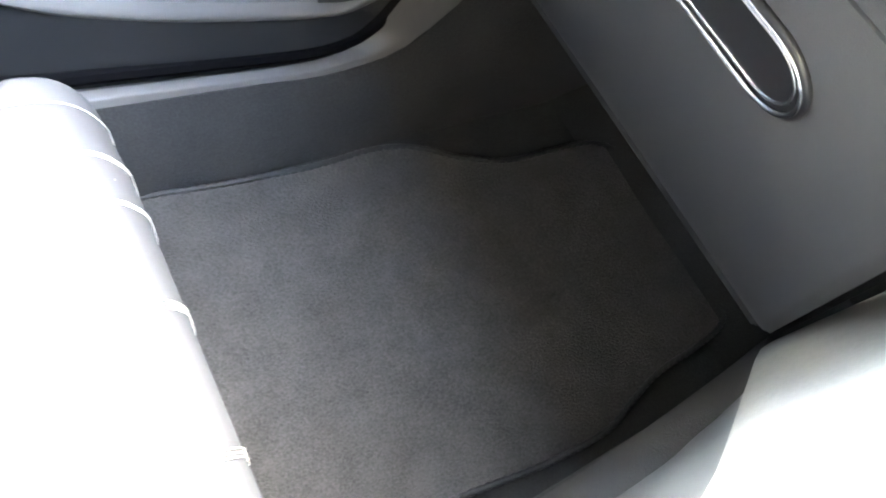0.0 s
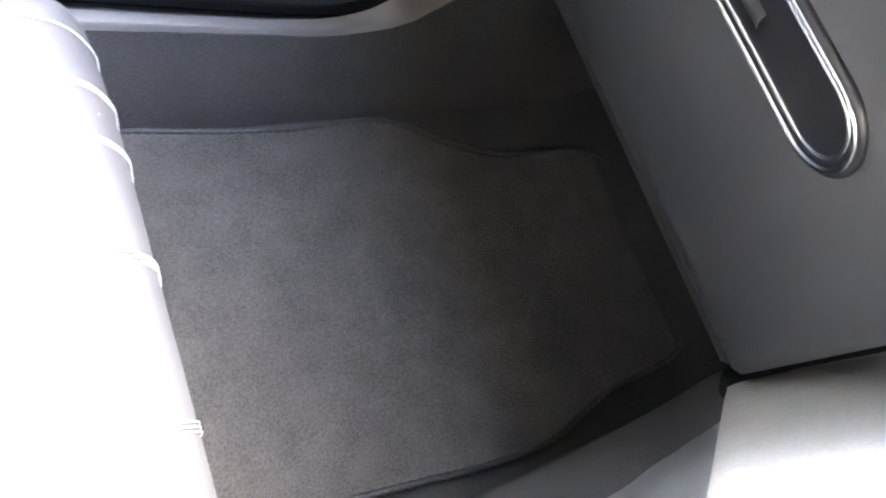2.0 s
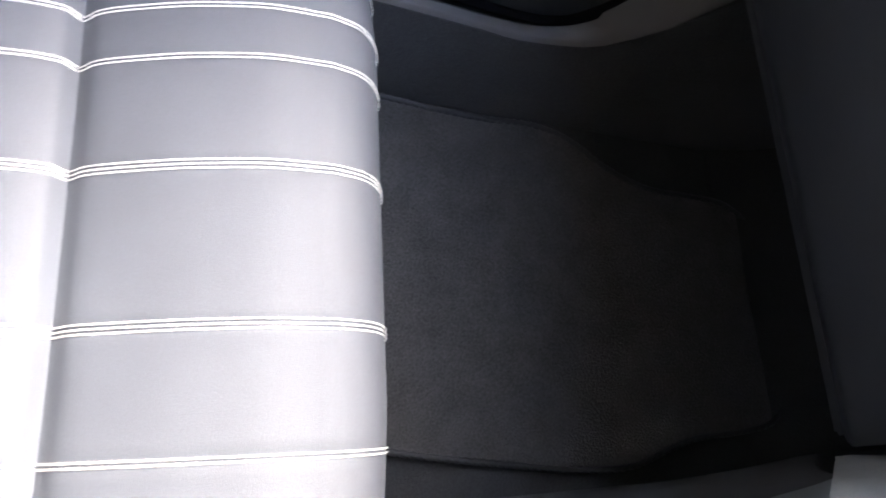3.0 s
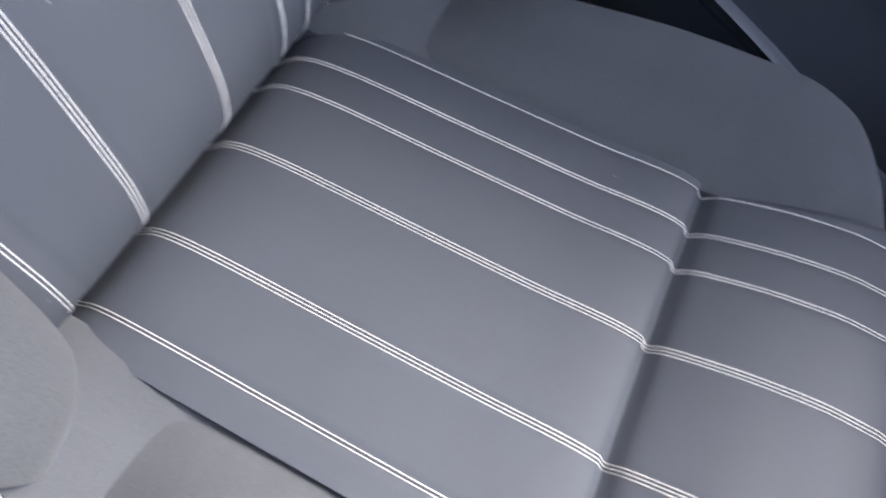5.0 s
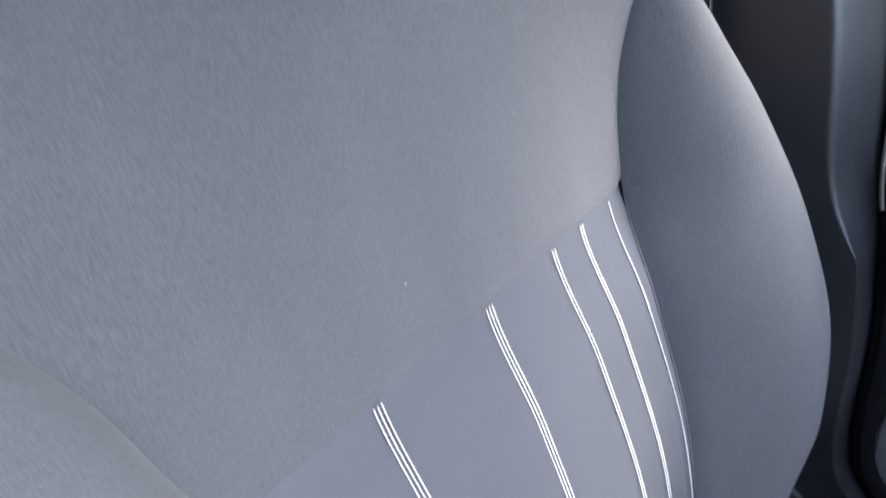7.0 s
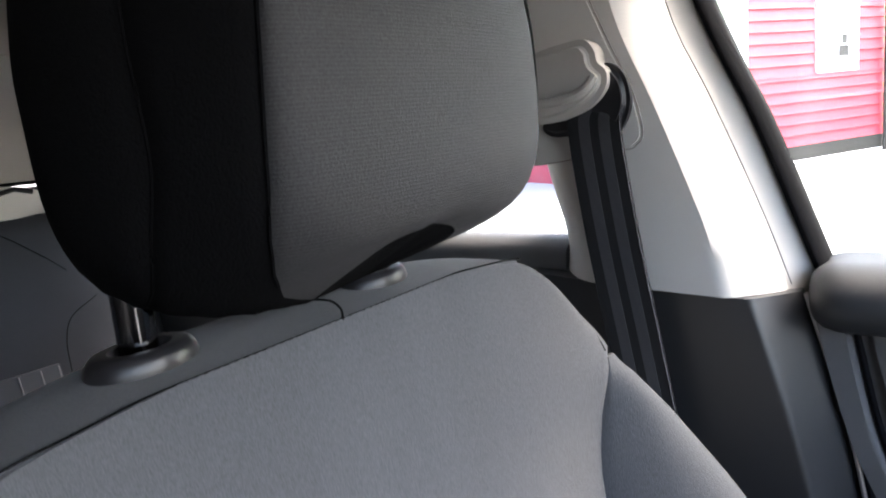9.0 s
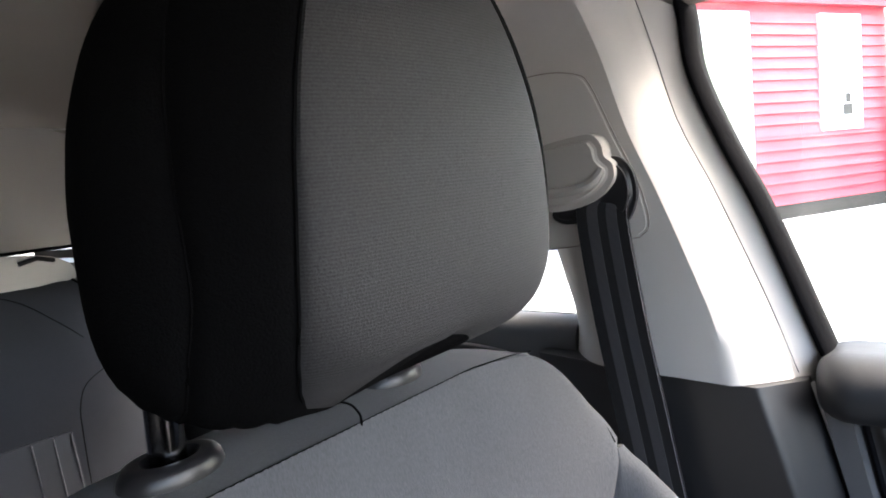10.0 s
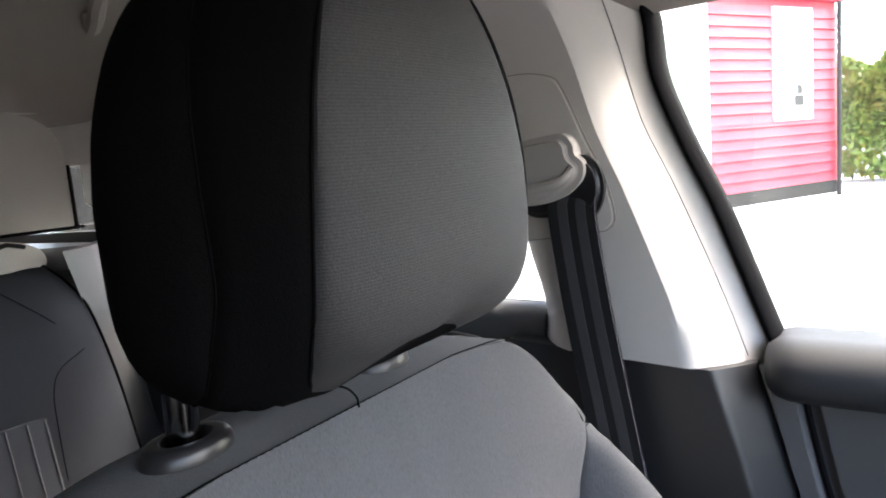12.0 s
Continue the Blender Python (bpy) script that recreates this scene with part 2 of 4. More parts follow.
def block(lo, hi, bevel=0.004, segs=2):
    (x0, y0, z0), (x1, y1, z1) = lo, hi
    return prism([(x0, y0, z0), (x1, y0, z0), (x1, y1, z0), (x0, y1, z0)], (0, 0, z1 - z0), bevel, segs)


def smooth_outline(pts, per=6):
    """A closed round curve through pts."""
    pts = [Vector(p) for p in pts]
    n, out = len(pts), []
    for i in range(n):
        p0, p1, p2, p3 = (pts[(i + k - 1) % n] for k in range(4))
        for s in range(per):
            t = s / per
            out.append(0.5 * (2 * p1 + (p2 - p0) * t + (2 * p0 - 5 * p1 + 4 * p2 - p3) * t * t + (3 * p1 - p0 - 3 * p2 + p3) * t ** 3))
    return out


def smooth_line(pts, per=6):
    pts = [Vector(p) for p in pts]
    pts = [2 * pts[0] - pts[1]] + pts + [2 * pts[-1] - pts[-2]]
    out = []
    for i in range(1, len(pts) - 2):
        p0, p1, p2, p3 = pts[i - 1:i + 3]
        for s in range(per):
            t = s / per
            out.append(0.5 * (2 * p1 + (p2 - p0) * t + (2 * p0 - 5 * p1 + 4 * p2 - p3) * t * t + (3 * p1 - p0 - 3 * p2 + p3) * t ** 3))
    return out + [pts[-2]]


# ---- outside ----
def build_ground():
    bm = bmesh.new()
    size = 600
    grid = [-size, -120, -40, -15, -6, -2, 0, 2, 6, 10, 15, 22, 40, 120, size]
    vs = [[bm.verts.new((x, y, -0.32 + 0.012 * math.sin(x * 0.7) * math.cos(y * 0.5) * (abs(x) < 30 and abs(y) < 30))) for y in grid] for x in grid]
    for i in range(len(grid) - 1):
        for j in range(len(grid) - 1):
            bm.faces.new((vs[i][j], vs[i + 1][j], vs[i + 1][j + 1], vs[i][j + 1]))
    return tagged(finish("ground", bm, CONCRETE), "pale sunlit concrete yard outside the car", "ground", kind="structure")


CORNER, ALONG = Vector((-1.01, 15.97, -0.32)), Vector((-0.466, -0.885, 0)).normalized()
OUT = Vector((ALONG.y, -ALONG.x, 0))          # out of the wall, towards the yard
OUT = OUT if OUT.y < 0 else -OUT


def wall_box(s0, s1, z0, z1, o0, o1, bevel=0.0):
    p = [CORNER + ALONG * s + OUT * o + Vector((0, 0, z)) for s, o, z in ((s0, o0, z0), (s1, o0, z0), (s1, o1, z0), (s0, o1, z0))]
    return prism(p, (0, 0, z1 - z0), bevel, 1)


def build_cabin():
    cabin = empty("cabin", "red timber-clad cabin with white panels beside the yard", "building")
    back = -5.0
    part("wall", wall_box(0, 6.3, 0.0, 4.1, back, 0.0), RED, cabin)
    part("skirting", wall_box(0.02, 6.3, 0.0, 0.32, 0.004, 0.05), SOIL, cabin, "black base board")
    part("plinth_strip", wall_box(0.02, 6.3, 0.02, 0.06, 0.052, 0.09), WHITE, cabin, "pale strip at the foot")
    board = prism([Vector((0, 0.01, 0)), Vector((0, 0.058, 0.0)), Vector((0, 0.05, 0.02)), Vector((0, 0.022, 0.19)), Vector((0, 0.01, 0.19))], (1.0, 0, 0))
    tmp = finish("board", board, RED, cabin)
    turn = Matrix((( ALONG.x, OUT.x, 0, 0), (ALONG.y, OUT.y, 0, 0), (0, 0, 1, 0), (0, 0, 0, 1)))
    spans = ((0.0, 3.82, 0.33, 1.58), (5.7, 6.3, 0.33, 1.58), (0.0, 0.82, 1.6, 3.8), (2.05, 3.82, 1.6, 3.8), (5.7, 6.3, 1.6, 3.8))
    first = True
    for s0, s1, z0, z1 in spans:
        z = z0
        while z < z1:
            ob = tmp if first else tmp.copy()
            if not first:
                scene.collection.objects.link(ob)
            first = False
            ob.matrix_basis = Matrix.Translation(CORNER + ALONG * s0 + Vector((0, 0, z))) @ turn @ Matrix.Diagonal((s1 - s0, 1, 1, 1))
            z += 0.2
    notice = part("notice_board", wall_box(0.84, 2.03, 1.62, 3.78, 0.004, 0.07), WHITE, cabin, "white notice board with a small grey print")
    part("print", wall_box(1.15, 1.42, 1.9, 2.1, 0.074, 0.08), GREY, notice)
    part("print", wall_box(1.2, 1.34, 2.13, 2.3, 0.074, 0.08), GREY, notice)
    win = part("window", wall_box(3.84, 5.68, 0.62, 3.78, 0.004, 0.075), WHITE, cabin, "white-framed window")
    part("pane", wall_box(4.35, 5.45, 1.2, 3.2, 0.079, 0.085), REFLECTION_PANE, win)
    part("fascia", wall_box(-0.15, 6.4, 3.93, 4.03, 0.004, 0.16), RED, cabin, "red fascia board")
    part("roof", wall_box(-0.3, 6.6, 4.12, 4.26, back - 0.3, 0.20), SOIL, cabin, "dark flat roof")
    pipe = tube([CORNER + ALONG * 0.05 + OUT * 0.12 + Vector((0, 0, z)) for z in (0.0, 1.2, 2.4, 4.0)], 0.045, 10)
    part("drainpipe", pipe, BLACK, cabin, "black drainpipe")
    return cabin


def build_hedge():
    hedge = empty("hedge", "sunlit green leafy hedge behind the yard", "hedge")
    rnd = random.Random(4)
    core = bmesh.new()
    for k in range(26):
        x = -0.8 + k * 0.34
        pts = [(x + rnd.uniform(-.2, .2), 20.6 + rnd.uniform(-.3, .3), -0.32), (x + rnd.uniform(-.3, .3), 20.6, 1.0), (x + rnd.uniform(-.4, .4), 20.5, 2.6)]
        tube(pts, 0.03, 5, bm=core)
    part("stems", core, TWIG, hedge)
    verts, faces = [], []
    for k in range(24000):
        x, z = rnd.uniform(-1.3, 9.0), rnd.uniform(0.0, 1.0)
        top = 3.0 + 0.35 * math.sin(x * 1.7) + 0.2 * math.sin(x * 4.1)
        z = -0.2 + (top + 0.2) * z ** 0.8
        y = 19.8 + 0.35 * math.sin(x * 2.3 + z * 1.9) + abs(rnd.gauss(0, 0.5))
        c = Vector((x, y, z))
        r = rnd.uniform(0.06, 0.15)
        a = Euler((rnd.uniform(0, 6.28), rnd.uniform(0, 6.28), rnd.uniform(0, 6.28))).to_matrix()
        i = len(verts)
        for q in ((-r, 0, 0), (0, -r * 0.5, 0.1 * r), (r * 1.1, 0, 0), (0, r * 0.5, 0.1 * r)):
            verts.append(c + a @ Vector(q))
        faces.append((i, i + 1, i + 2, i + 3))
    me = bpy.data.meshes.new("foliage")
    me.from_pydata([tuple(v) for v in verts], [], faces)
    me.materials.append(LEAF)
    ob = new("foliage", me)
    ob.parent = hedge
    tagged(ob, "yellow-green leaves", kind="stuff")
    return hedge


# ---- cabin shell ----
def build_floor():
    bm = sheet(lambda x, y: (x, y, -0.012), steps(-1.5, 1.6, 30), steps(-1.2, 0.36, 16), lambda u, v, p: p - Vector((0, 0, 0.05)))
    floor = tagged(finish("floor", bm, CARPET), "dark grey-brown carpeted car floor", "floor", kind="structure")
    # toe board rising ahead of the mat
    prof = curve((1.2, -0.008), (1.3, 0.03), (1.42, 0.16), (1.52, 0.36), (1.56, 0.6))
    bm = sheet(lambda x, y: (x, y, prof(x)), steps(1.2, 1.56, 14), steps(-0.19, 0.40, 10), lambda u, v, p: p + Vector((0.05, 0, -0.03)))
    tagged(finish("toe_board", bm, CARPET), "carpeted slope at the front of the footwell", "carpet", kind="structure")
    # carpeted riser between the mat and the door sill
    rtop = curve((0.05, 0.29), (0.2, 0.215), (0.36, 0.165), (0.48, 0.144), (0.552, 0.136), (0.648, 0.127), (0.733, 0.118), (0.80, 0.110), (0.872, 0.116), (0.92, 0.133), (0.966, 0.18), (1.05, 0.3), (1.45, 0.5))
    def riser(x, v):
        y0 = 0.335 - 0.03 * max(0, x - 0.6)
        bulge = 0.012 * math.sin(x * 9) * math.sin(v * 3.1)
        return (x, y0 + (0.371 - y0) * v ** 1.6 + bulge * 0.5, -0.011 + (rtop(x) + 0.011) * v)
    bm = sheet(riser, steps(0.05, 1.45, 50), steps(0, 1, 10), lambda u, v, p: p + Vector((0, 0.03, -0.01)))
    tagged(finish("carpet_riser", bm, CARPET), "carpeted side of the footwell under the door sill", "carpet", kind="structure")
    # dark side panel ahead of the sill
    bm = sheet(lambda x, z: (x, 0.398 + 0.01 * math.sin(z * 5), z), steps(0.80, 1.56, 10), steps(-0.01, 0.62, 8), lambda u, v, p: p + Vector((0, 0.03, 0)))
    tagged(finish("kick_panel", bm, CARPET), "dark carpeted kick panel beside the footwell", "trim", kind="structure")
    # tunnel
    prof_t = curve((0.0, -0.012), (0.25, 0.10), (0.6, 0.17), (1.0, 0.2))
    def tunnel(x, v):
        y = -0.190 - 0.085 * v
        return (x, y, prof_t(v))
    bm = sheet(tunnel, steps(-0.9, 1.5, 40), steps(0, 1, 10), lambda u, v, p: Vector((p.x, p.y - 0.25, -0.012)))
    tagged(finish("floor_tunnel", bm, CARPET), "carpeted tunnel between the front seats", "carpet", kind="structure")


def build_mat():
    mat_thing = empty("floor_mat", "dark grey carpet floor mat with stitched edge in the footwell", "floor mat")
    outline = smooth_outline([(p[0], p[1], 0.0) for p in (
        (0.44, 0.338), (0.56, 0.335), (0.66, 0.322), (0.78, 0.312), (0.87, 0.312), (0.93, 0.296), (0.99, 0.258), (1.06, 0.232), (1.14, 0.226),
        (1.21, 0.218), (1.255, 0.185), (1.268, 0.12), (1.262, 0.02), (1.255, -0.08), (1.235, -0.12), (1.17, -0.132), (1.09, -0.136), (1.03, -0.15),
        (0.97, -0.166), (0.88, -0.164), (0.78, -0.15), (0.68, -0.135), (0.58, -0.118), (0.44, -0.105))], 5)
    bm = bmesh.new()
    c = sum(outline, Vector()) / len(outline)
    loops = []
    for k, z in ((1.0, -0.008), (1.0, 0.001), (0.985, 0.004), (0.9, 0.0035), (0.75, 0.002), (0.6, 0.001), (0.45, 0.001), (0.3, 0.0015), (0.15, 0.002)):
        loops.append([bm.verts.new((c.x + (p.x - c.x) * k, c.y + (p.y - c.y) * k, z + 0.0015 * noise.noise(Vector((p.x * 6 * k, p.y * 6 * k, 1))))) for p in outline])
    n = len(outline)
    for a, b in zip(loops, loops[1:]):
        for i in range(n):
            bm.faces.new((a[i], a[(i + 1) % n], b[(i + 1) % n], b[i]))
    bm.faces.new(loops[-1])
    bm.faces.new(loops[0][::-1])
    part("carpet_face", bm, MAT_PILE, mat_thing)
    # ribbed binding round the edge
    dense = []
    for i, p in enumerate(outline):
        q = outline[(i + 1) % n]
        m = max(1, int((q - p).length / 0.0028))
        dense += [p.lerp(q, k / m) for k in range(m)]
    bm = bmesh.new()
    rings = []
    nd = len(dense)
    for i, p in enumerate(dense):
        t = (dense[(i + 1) % nd] - dense[i - 1]).normalized()
        s = Vector((t.y, -t.x, 0))
        turns = [k * math.pi / 5 for k in range(10)]
        rings.append([bm.verts.new(p + Vector((0, 0, 0.0048)) + (0.0040 + 0.0008 * math.cos(2 * (a - i * 0.8))) * (math.cos(a) * s + Vector((0, 0, math.sin(a))))) for a in turns])
    for i in range(nd):
        a, b = rings[i], rings[(i + 1) % nd]
        for k in range(10):
            bm.faces.new((a[k], a[(k + 1) % 10], b[(k + 1) % 10], b[k]))
    part("binding", bm, BINDING, mat_thing, "corded black edge binding")
    return mat_thing


# edge of the door opening, from the pillar foot round into the sill: z -> x
EDGE_Y = 0.420
PILLAR_EDGE = smooth_line([(-0.0385, 0, 0.866), (-0.006, 0, 0.75), (0.012, 0, 0.66), (0.03, 0, 0.6), (0.055, 0, 0.5), (0.068, 0, 0.42), (0.078, 0, 0.36),
                           (0.10, 0, 0.31), (0.16, 0, 0.265), (0.25, 0, 0.22), (0.36, 0, 0.178), (0.48, 0, 0.151), (0.56, 0, 0.140), (0.655, 0, 0.128), (0.775, 0, 0.114), (0.83, 0, 0.116),
                           (0.86, 0, 0.127), (0.89, 0, 0.16), (0.93, 0, 0.24), (0.99, 0, 0.36), (1.04, 0, 0.5)], 5)


def build_pillar():
    # lower dark cover of the pillar running into the sill
    low = empty("pillar_cover", "black plastic lower cover of the door pillar and sill", "trim", kind="structure")
    bevel_w = curve((0.2, 0.010), (0.585, 0.006), (0.61, 0.016), (0.632, 0.024), (0.66, 0.029), (0.74, 0.034), (0.80, 0.035), (0.90, 0.036))
    def face(i, v):
        j = min(int(i), len(PILLAR_EDGE) - 2)
        e = PILLAR_EDGE[j].lerp(PILLAR_EDGE[j + 1], i - j)
        k = min(1.0, max(0.0, (0.40 - e.z) / 0.2)) if e.x < 0.5 else 1.0
        wide = 0.25 * (1 - k) + 0.06 * k
        g = min(1.0, max(0.0, (e.x - 0.81) / 0.07))
        inner = Vector((e.x - wide * (1 - k) + 0.065 * g, 0, e.z - 0.05 * k * (1 - k) * 2 + 0.002 + 0.0095 * max(0.0, 1 - (0.866 - e.z) / 0.1)))
        bw = min(0.9, bevel_w(e.z) / wide)
        v = v / 0.6 * bw if v <= 0.6 else bw + (v - 0.6) / 0.4 * (1 - bw)
        p = Vector((e.x, 0, e.z)).lerp(inner, v)
        d = min(1.0, v * wide / bevel_w(e.z))
        slope = d if d < 0.8 else 0.8 + (d - 0.8) - (d - 0.8) ** 2 / 0.4
        y_pillar = EDGE_Y - 0.046 * slope + 0.02 * max(0.0, v - 0.55)
        y_sill = 0.396 - 0.024 * v
        lip_z = (0.0025 * math.sin(v * math.pi) - 0.012 * max(0.0, (v - 0.8) / 0.2) ** 2) * k
        return (p.x, y_pillar * (1 - k) + k * y_sill, p.z + lip_z)
    across = steps(0, 0.6, 18) + [0.604, 0.61, 0.62, 0.64, 0.68, 0.74, 0.8, 0.86, 0.92, 0.96, 1.0]
    down = list(range(0, 10)) + steps(10, 16, 36) + list(range(17, 42))
    part("lower_cover", sheet(face, down, across, lambda u, v, p: p + Vector((0, 0.03, 0))), PILLAR, low)
    split = curve((0.45, 0.66), (0.72, 0.64), (0.80, 0.42), (0.86, 0.06), (1.04, 0.0))
    def share(i):
        return split(PILLAR_EDGE[min(int(i), len(PILLAR_EDGE) - 1)].x)
    below = lambda u, v, p: p + Vector((0, 0.02, -0.03))
    run = steps(41, len(PILLAR_EDGE) - 1, 90)
    part("sill_lip", sheet(lambda i, v: Vector(face(i, share(i) + (1 - share(i)) * v)) + Vector((0, 0, 0.002)), run, steps(0, 1, 16), below), SILL, low, "grey lip of the door sill")
    part("sill_cover", sheet(lambda i, v: face(i, (share(i) + 0.04) * v), run, steps(0, 1, 10), below), PLASTIC_SOFT, low, "dark door sill cover")
    part("sill_base", block((0.0, 0.402, -0.06), (1.1, 0.50, 0.10), 0.004), PLASTIC_SOFT, low)
    part("seal", tube([(p.x + 0.0095, EDGE_Y + 0.002, p.z) for p in PILLAR_EDGE if p.z > 0.60], 0.0055, 8), RUBBER, low, "black rubber door seal")
    lip = part("seal", tube([(p.x + 0.012, EDGE_Y + 0.002 - 0.018 * min(1, max(0, (0.4 - p.z) / 0.2)), p.z + 0.010 * (p.z < 0.4)) for p in PILLAR_EDGE if p.z < 0.63], 0.0105, 8), RUBBER, low, "black rubber door seal")
    part("door_flange", tube([(p.x + 0.0048, EDGE_Y - 0.0045, p.z) for p in PILLAR_EDGE if 0.62 < p.z < 0.868], 0.0022, 8), FLANGE, low, "thin satin metal flange")
    # pale upper cover
    up = empty("pillar_trim", "pale grey plastic upper trim of the door pillar", "trim", kind="structure")
    fx = curve((0.87, -0.046), (0.92, -0.063), (1.04, -0.111), (1.11, -0.142), (1.19, -0.162), (1.27, -0.177))
    rx = curve((0.87, -0.262), (0.90, -0.258), (0.96, -0.272), (1.05, -0.295), (1.15, -0.325), (1.27, -0.40))
    top = curve((0.87, 0.0), (1.15, 0.0), (1.21, -0.012), (1.27, -0.05))
    def upper(z, v):
        z0 = z
        x = fx(z) + (rx(z) - fx(z)) * v
        bow = 0.044 * min(1.0, v / 0.18) ** 0.9 - 0.05 * max(0.0, (v - 0.72) / 0.28) ** 2
        hem = max(0.0, 1 - (z - 0.878) / 0.06)
        return (x, EDGE_Y - bow - 0.003 * hem + top(z), z0 - 0.011 * hem * (1 - 0.87 * v))
    bm = sheet(upper, steps(0.878, 1.27, 26), steps(0, 1, 26), lambda u, v, p: p + Vector((0, 0.04, 0)))
    part("upper_cover", bm, PALE, up)
    sealx = curve((0.86, -0.022), (0.892, -0.036), (1.013, -0.081), (1.082, -0.112), (1.152, -0.138), (1.213, -0.143), (1.27, -0.155))
    strip = sheet(lambda z, v: (fx(z) - 0.003 + (sealx(z) + 0.006 - fx(z)) * v, EDGE_Y + 0.0025 + 0.028 * v + top(z), z), steps(0.858, 1.27, 22), steps(0, 1, 4), lambda u, v, p: p + Vector((0, 0.03, 0)))
    part("door_frame", strip, PALE, up, "pale door frame strip")
    line = tube([(fx(z) + 0.001, EDGE_Y + 0.001 + top(z), z) for z in steps(0.872, 1.265, 20)], 0.0005, 5)
    part("gap_line", line, GREY, up)
    # adjuster plate
    plate = smooth_outline([(-0.30, 0.377, 1.0), (-0.30, 0.377, 1.13), (-0.285, 0.377, 1.158), (-0.25, 0.377, 1.163), (-0.216, 0.377, 1.157),
                            (-0.202, 0.377, 1.144), (-0.181, 0.377, 1.095), (-0.163, 0.377, 1.055), (-0.154, 0.377, 1.018), (-0.160, 0.377, 1.004), (-0.182, 0.377, 1.0)], 5)
    part("plate_gap", tube([Vector((p.x * 1.0, 0.3725, p.z)) for p in plate], 0.0006, 5, True), HEADLINER, up)
    part("adjuster_plate", prism(plate, (0, -0.0065, 0), 0.0025, 2), PALE, up)
    rear = empty("rear_door", "dark grey rear door panel with a pull handle", "door", kind="structure")
    prof = smooth_line([(0, 0.452, 0.905), (0, 0.440, 0.908), (0, 0.424, 0.906), (0, 0.412, 0.898), (0, 0.408, 0.885), (0, 0.409, 0.86), (0, 0.412, 0.80), (0, 0.42, 0.6), (0, 0.43, 0.15)], 5)
    bm = sheet(lambda x, i: (x, prof[int(i)].y, prof[int(i)].z), steps(-1.25, -0.255, 20), list(range(len(prof))), lambda u, v, p: Vector((p.x, 0.48, p.z - 0.01)))
    part("panel", bm, DOOR, rear)
    rim = smooth_line([(-0.60, 0.405, 0.80), (-0.53, 0.404, 0.838), (-0.485, 0.403, 0.855), (-0.44, 0.403, 0.870), (-0.40, 0.403, 0.874), (-0.345, 0.403, 0.870), (-0.33, 0.404, 0.862)], 6)
    part("insert_edge", tube(rim, 0.0016, 6), FLANGE, rear, "thin bright edge of the door insert")
    ins = sheet(lambda i, v: (rim[int(i)].x, 0.4035 + 0.006 * v, rim[int(i)].z - 0.004 - (rim[int(i)].z - 0.5) * v), list(range(len(rim))), steps(0, 1, 8), lambda u, v, p: p + Vector((0, 0.006, 0)))
    part("insert", ins, PLASTIC_SOFT, rear, "black door insert")
    # added block over the upper rear window, out of view, shading the rear seat
    part("rear_sun_block", block((-1.25, 0.425, 1.05), (-0.44, 0.448, 1.26), 0.006), PALE, rear, "added unseen panel keeping sun off the rear seat")
    part("waist_seal", tube([(x, 0.456, 0.900) for x in steps(-1.25, -0.255, 8)], 0.006, 6), RUBBER, rear)
    part("pane", block((-1.2, 0.456, 0.86), (-0.27, 0.460, 1.24), 0.0), GLASS, rear, "clear side window").visible_shadow = False


